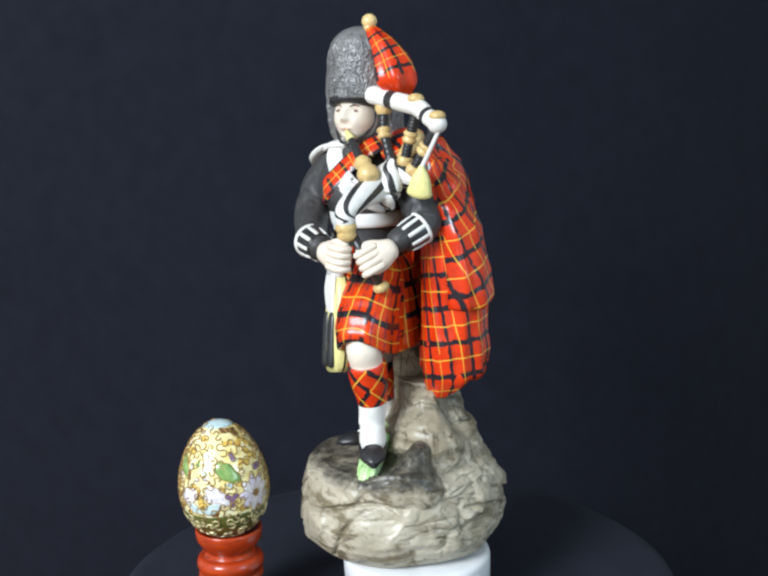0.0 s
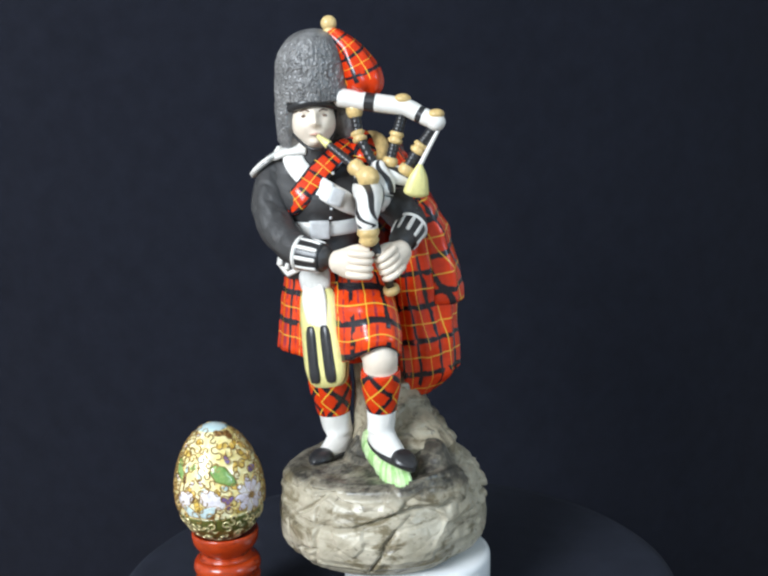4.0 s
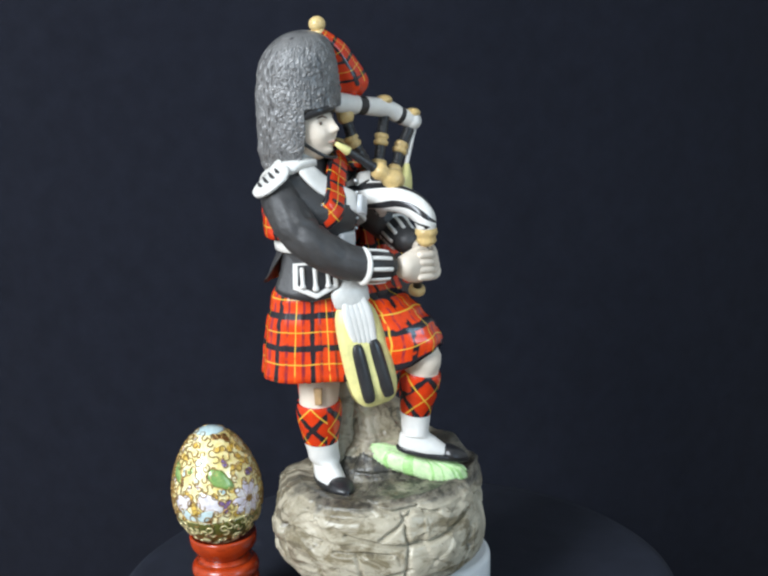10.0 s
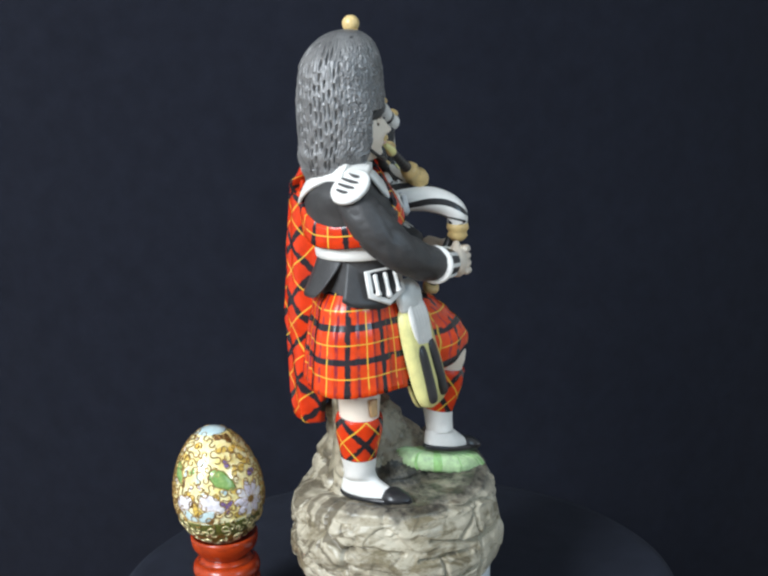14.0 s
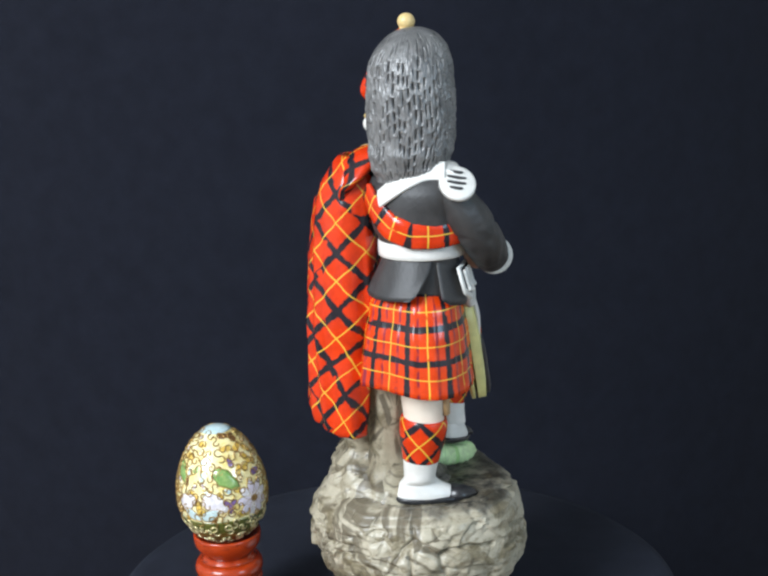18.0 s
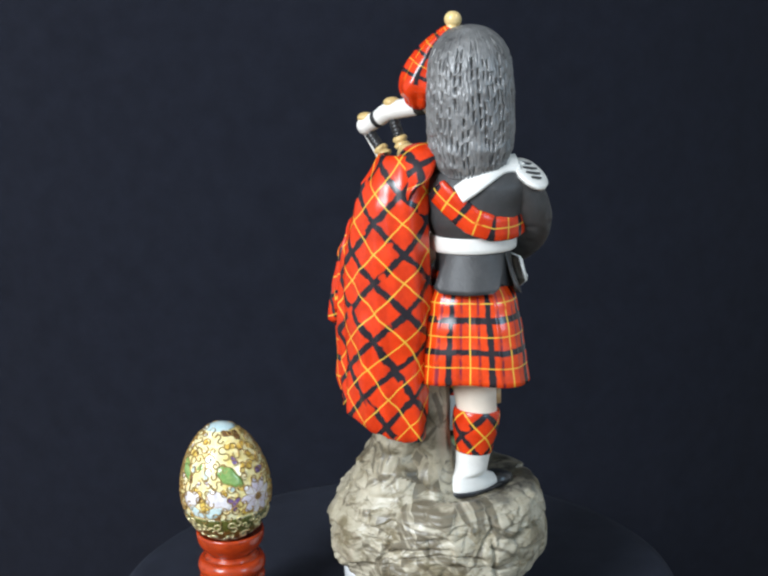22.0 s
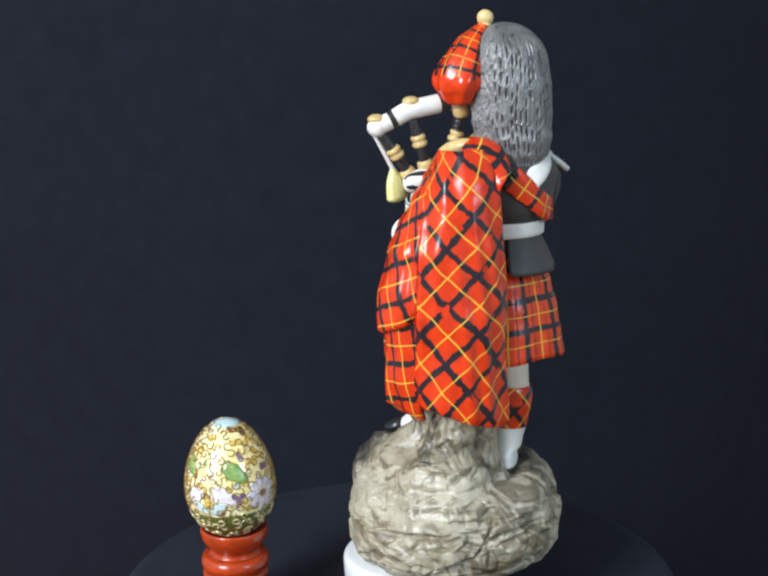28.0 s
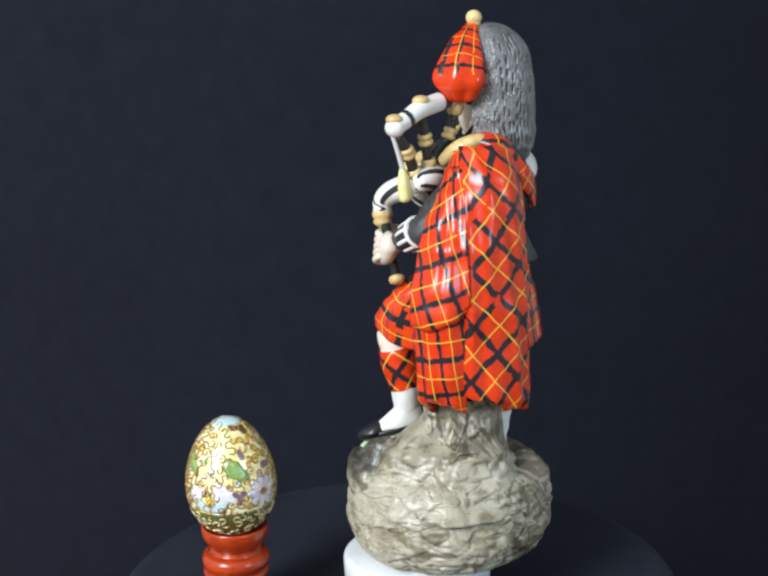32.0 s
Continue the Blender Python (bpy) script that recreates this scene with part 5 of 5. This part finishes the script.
    # the same sprays twice round the egg
    for turn in (0, 172):
        leaf = [(0.77 * x + 0.64 * y, -0.64 * x + 0.77 * y) for x, y in ((8.2 * math.cos(a), 3.9 * math.sin(a) * (1 - 0.35 * math.cos(a)) * (1 + 0.10 * math.cos(7 * a))) for a in (k * math.pi / 12 for k in range(24)))]
        motif("leaf", -72 + turn, 42.4, [(x * 0.80, y * 0.82) for x, y in leaf], leaf_green, "green enamel leaf", 4.6, 0.5)
        motif("leaf", -146 + turn, 45.5, [(x * 0.62, y * 0.7) for x, y in leaf], leaf_green, "green enamel leaf", 3.6)
        for lon, h, w, t, sx, sy in ((-131, 30.5, white, 0.5, 5.2, 3.6), (-91, 30.5, white, -0.5, 6.2, 3.8), (-124, 23.6, turquoise, -0.5, 4.4, 2.3), (-98, 24.0, turquoise, 0.5, 4.6, 2.3)):
            motif("butterfly_wing", lon + turn, h, blob(sx, sy, t, 3, 0.08), w, "white enamel wing" if w is white else "turquoise enamel wing", 3.4)
        motif("butterfly_body", -112 + turn, 28.0, blob(1.3, 3.0), amber, "amber enamel body", 1.6)
        for k in range(9):
            a = k * 2 * math.pi / 9 + 0.3
            motif("petal", -38 + turn + math.degrees(5.4 * math.cos(a) / 23), 29.0 + 5.6 * math.sin(a), blob(3.9, 1.95, a), lilac if k % 3 else white, "lilac enamel petal" if k % 3 else "white enamel petal", 2.6)
        motif("flower_heart", -37 + turn, 29.0, blob(2.2, 1.7), umber, "brown enamel flower heart", 2.2)
        for a in (0.6, 2.4, -1.5):
            motif("floret", -72 + turn + 3.5 * math.cos(a), 28.6 + 1.7 * math.sin(a), blob(2.3, 1.0, a), violet, "deep violet enamel floret", 1.8)
    part("cap", turned([(r + 0.0002, z + 0.0002) for r, z in outline if z > 0.0636]), turquoise, ob, "pale turquoise enamel cap")
    taken.append((on(0, 66.2)[0], 0.0085))
    # scrolls of wire over the rest of the ground, small coloured cells in their curls
    cells = {}
    done = []
    for _ in range(5200):
        z = rng.uniform(1.5, 65.0)
        lon = rng.uniform(-180, 180)
        p, nrm = on(lon, z)
        if any((p - q).length < r for q, r in taken) or any((p - q).length < (0.0043 if z > 20 else 0.0050) for q in done):
            continue
        done.append(p)
        size = rng.uniform(2.1, 3.5) * (0.95 if z < 18 else 1.0)
        spin, hand = rng.uniform(0, 6.28), rng.choice((-1, 1))
        pts = []
        for i in range(13):
            s = i / 12
            a = spin + hand * s * 7.4
            pts.append(near(lon, z, size * (1 - 0.75 * s) * math.cos(a), size * (1 - 0.75 * s) * math.sin(a), 0.30))
        if rng.random() < 0.6:
            pts = []
            for i in range(11):
                a = -4.4 + 4.4 * i / 10
                pts.append((-0.5 + 0.5 * math.cos(a), 0.5 * math.sin(a)))
            for i in range(1, 11):
                a = math.pi - 4.4 * i / 10
                pts.append((0.5 + 0.5 * math.cos(a), 0.5 * math.sin(a)))
            pts = [near(lon, z, 1.1 * size * (x * math.cos(spin) - hand * y * math.sin(spin)), 1.1 * size * (x * math.sin(spin) + hand * y * math.cos(spin)), 0.30) for x, y in pts]
        wire(low_wires if z < 19.5 else wires, pts, 0.00060 if z < 19.5 else 0.00038)
        east = (lon + 180) % 172
        if z < 20:
            pick = rng.choice((olive, olive, leaf_green, cream, umber, amber))
        elif (z > 42 and 100 < east < 165) or (28 < z < 42 and 35 < east < 72):
            pick = rng.choice((amber, amber, umber, lilac, amber, violet))
        else:
            pick = rng.choice((cream, white, amber, cream, amber, turquoise, cream, lilac, leaf_green, amber))
        rich = pick in (amber, umber, violet)
        if rng.random() < (0.08 if rich else 0.22):
            continue
        field(cells.setdefault(pick.name, (pick, bmesh.new()))[1], lon, z, blob(size * (1.05 if rich else 0.7), (0.62 if rich else 0.5) * size, spin, 3, 0.15, n=11), 0.10)
    for name, (mat, bm) in cells.items():
        tagged(part("enamel_cells", bm, mat, ob, "small %s cells" % name.replace("_", " ")), kind="stuff")
    tagged(part("wire_scrolls", wires, gilt, ob, "gilt wire scrolls"), kind="stuff")
    tagged(part("band_scrolls", low_wires, bright, ob, "bright gilt wire scrolls"), kind="stuff")
    return ob


stand = egg_stand()
jewel = egg()


# ---- cloth: the round table and the curtain behind it ----
CLOTH = material("black_cloth", (0.0104, 0.0118, 0.0190), rough=0.95, spread=0.2, scale=60, bump=0.4, bump_scale=2500, spec=0.15)
# Same black cloth, about 1.7 times lighter: the tabletop's light is in the colour.
CLOTH_LIT = material("black_cloth_lit", (0.0172, 0.0202, 0.0318), rough=0.92, spread=0.25, scale=45, bump=0.5, bump_scale=2200, spec=0.2)


def back_cloth(x, z):
    """How far back the curtain hangs."""
    return 0.36 + 0.30 * x * x + (0.9 * max(0.0, x) ** 2 if x < 0.07 else 0.00441 + 0.23 * (x - 0.07) + 0.55 * (x - 0.07) ** 2) + 0.010 * math.sin(x * 7.0 + 0.5 * z) + 0.006 * noise.noise(Vector((x * 5, z * 2, 0)))


def covered_table():
    prof = [(0.01, -0.0004), (0.08, 0.0), (0.155, 0.0), (0.162, -0.0012), (0.1665, -0.0045), (0.169, -0.010), (0.171, -0.03), (0.175, -0.12), (0.181, -0.35)]
    bm = bmesh.new()
    n = 128
    rings = []
    for j, (r, z) in enumerate(prof):
        w = max(0.0, (-z - 0.01) / 0.34)
        rings.append([bm.verts.new(((r + 0.018 * w * math.sin(9 * 2 * math.pi * k / n)) * math.cos(2 * math.pi * k / n), (r + 0.018 * w * math.sin(9 * 2 * math.pi * k / n)) * math.sin(2 * math.pi * k / n), z)) for k in range(n)])
    for a, b in zip(rings, rings[1:]):
        for k in range(n):
            bm.faces.new((a[k], b[k], b[(k + 1) % n], a[(k + 1) % n]))
    bm.faces.new(rings[0])
    holder = tagged(new("table"), "small round table draped in black cloth", "table", kind="structure")
    holder.location = (-0.012, 0.040, 0.0)
    part("tablecloth", bm, CLOTH_LIT, holder)
    part("table_leg", turned([(0.11, -0.75), (0.11, -0.74), (0.02, -0.72), (0.02, -0.02), (0.13, -0.018), (0.13, -0.003)]), CLOTH, holder)
    return holder


covered_table()


def curtain():
    bm = bmesh.new()
    nx, nz = 120, 60
    grid = []
    for j in range(nz + 1):
        z = -0.75 + 2.2 * j / nz
        row = []
        for i in range(nx + 1):
            x = -1.25 + 2.05 * i / nx
            y = back_cloth(x, z) + 0.004
            row.append(bm.verts.new((x, y, z)))
        grid.append(row)
    for j in range(nz):
        for i in range(nx):
            bm.faces.new((grid[j][i], grid[j][i + 1], grid[j + 1][i + 1], grid[j + 1][i]))
    me = bpy.data.meshes.new("backdrop")
    bm.to_mesh(me)
    bm.free()
    for p in me.polygons:
        p.use_smooth = True
    me.materials.append(CLOTH)
    return tagged(new("backdrop", me), "plain black cloth hung as a backdrop", "backdrop", kind="structure")


curtain()


# ---- the room round it ----
def room():
    paint = material("wall_paint", (0.74, 0.73, 0.70), rough=0.8, spread=0.06, scale=6, bump=0.1, bump_scale=200)
    boards = material("floor_boards", (0.25, 0.16, 0.09), rough=0.5, spread=0.3, scale=12)

    def box(name, lo, hi, mat, label):
        bm = bmesh.new()
        bmesh.ops.create_cube(bm, size=1.0)
        for v in bm.verts:
            v.co = Vector([(l + h) / 2 + c * (h - l) for l, h, c in zip(lo, hi, v.co)])
        me = bpy.data.meshes.new(name)
        bm.to_mesh(me)
        bm.free()
        me.materials.append(mat)
        return tagged(new(name, me), label, "room", kind="structure")

    x0, x1, y0, y1, z0, z1 = -2.3, 2.0, -2.6, 1.3, -0.75, 1.75
    box("floor", (x0, y0, z0 - 0.1), (x1, y1, z0), boards, "brown wooden floor")
    box("ceiling", (x0, y0, z1), (x1, y1, z1 + 0.1), paint, "plain pale ceiling")
    box("wall_north", (x0 - 0.1, y1, z0 - 0.1), (x1 + 0.1, y1 + 0.1, z1 + 0.1), paint, "plain pale wall")
    box("wall_south", (x0 - 0.1, y0 - 0.1, z0 - 0.1), (x1 + 0.1, y0, z1 + 0.1), paint, "plain pale wall")
    box("wall_west", (x0 - 0.1, y0, z0 - 0.1), (x0, y1, z1 + 0.1), paint, "plain pale wall")
    # the east wall has a window
    for k, (lo, hi) in enumerate((((x1, y0, z0 - 0.1), (x1 + 0.1, -2.35, z1 + 0.1)), ((x1, -1.45, z0 - 0.1), (x1 + 0.1, y1, z1 + 0.1)), ((x1, -2.35, z0 - 0.1), (x1 + 0.1, -1.45, 0.40)), ((x1, -2.35, 1.40), (x1 + 0.1, -1.45, z1 + 0.1)))):
        box("wall_east_%d" % (k + 1), lo, hi, paint, "plain pale wall beside a window")


room()


def motions():
    turns = [(0.0, -21.5), (1.6, -6.96), (3.2, 7.6), (4.8, 22.32), (6.4, 36.85), (8.0, 51.38), (9.6, 65.53), (11.2, 79.67), (12.8, 93.95), (14.4, 109.1), (16.0, 124.3), (17.6, 138.26), (19.2, 151.32), (20.8, 164.02), (22.4, 176.6), (24.0, 189.1), (25.6, 202.05), (27.2, 215.0), (28.8, 227.8), (30.4, 240.67), (32.0, 253.52)]
    # the stage itself stands a little out of true
    stage = Matrix.Translation((0.0007, 0.0003, 0.045)) @ pose(0, 0, 0, 0.6, -0.20, 0)
    walk(piper, [(t, stage @ pose(0, 0, -0.020, 0, 0, a)) for t, a in turns])
    walk(spinner, [(t, stage @ pose(0, 0, -0.045, 0, 0, a)) for t, a in turns])
    # the stage rocks under the heavy figurine's off-centre weight: the egg and its stand lean with it
    foot = Vector((0, 0, -0.1))
    sway = [(0, 0.0, 0.0), (2, -0.02, -0.47), (4, 0.14, -0.80), (6, 0.36, -1.01), (8, 0.68, -1.12), (10, 0.99, -1.12), (12, 1.30, -1.02), (14, 1.60, -0.76), (16, 1.82, -0.42), (18, 1.95, -0.07), (20, 1.97, 0.28), (22, 1.93, 0.61), (24, 1.82, 0.91), (26, 1.66, 1.18), (28, 1.43, 1.37), (30, 1.14, 1.45), (32, 0.88, 1.47)]
    for thing, z, lean in ((stand, 0.0, 0.0), (jewel, 0.0475, -2.2)):
        walk(thing, [(t, Matrix.Translation(foot) @ pose(0, 0, 0, ax, ay, 0) @ Matrix.Translation(EGG_AT + Vector((0, 0, z)) - foot) @ pose(0, 0, 0, 0, lean, 0)) for t, ax, ay in sway])


motions()
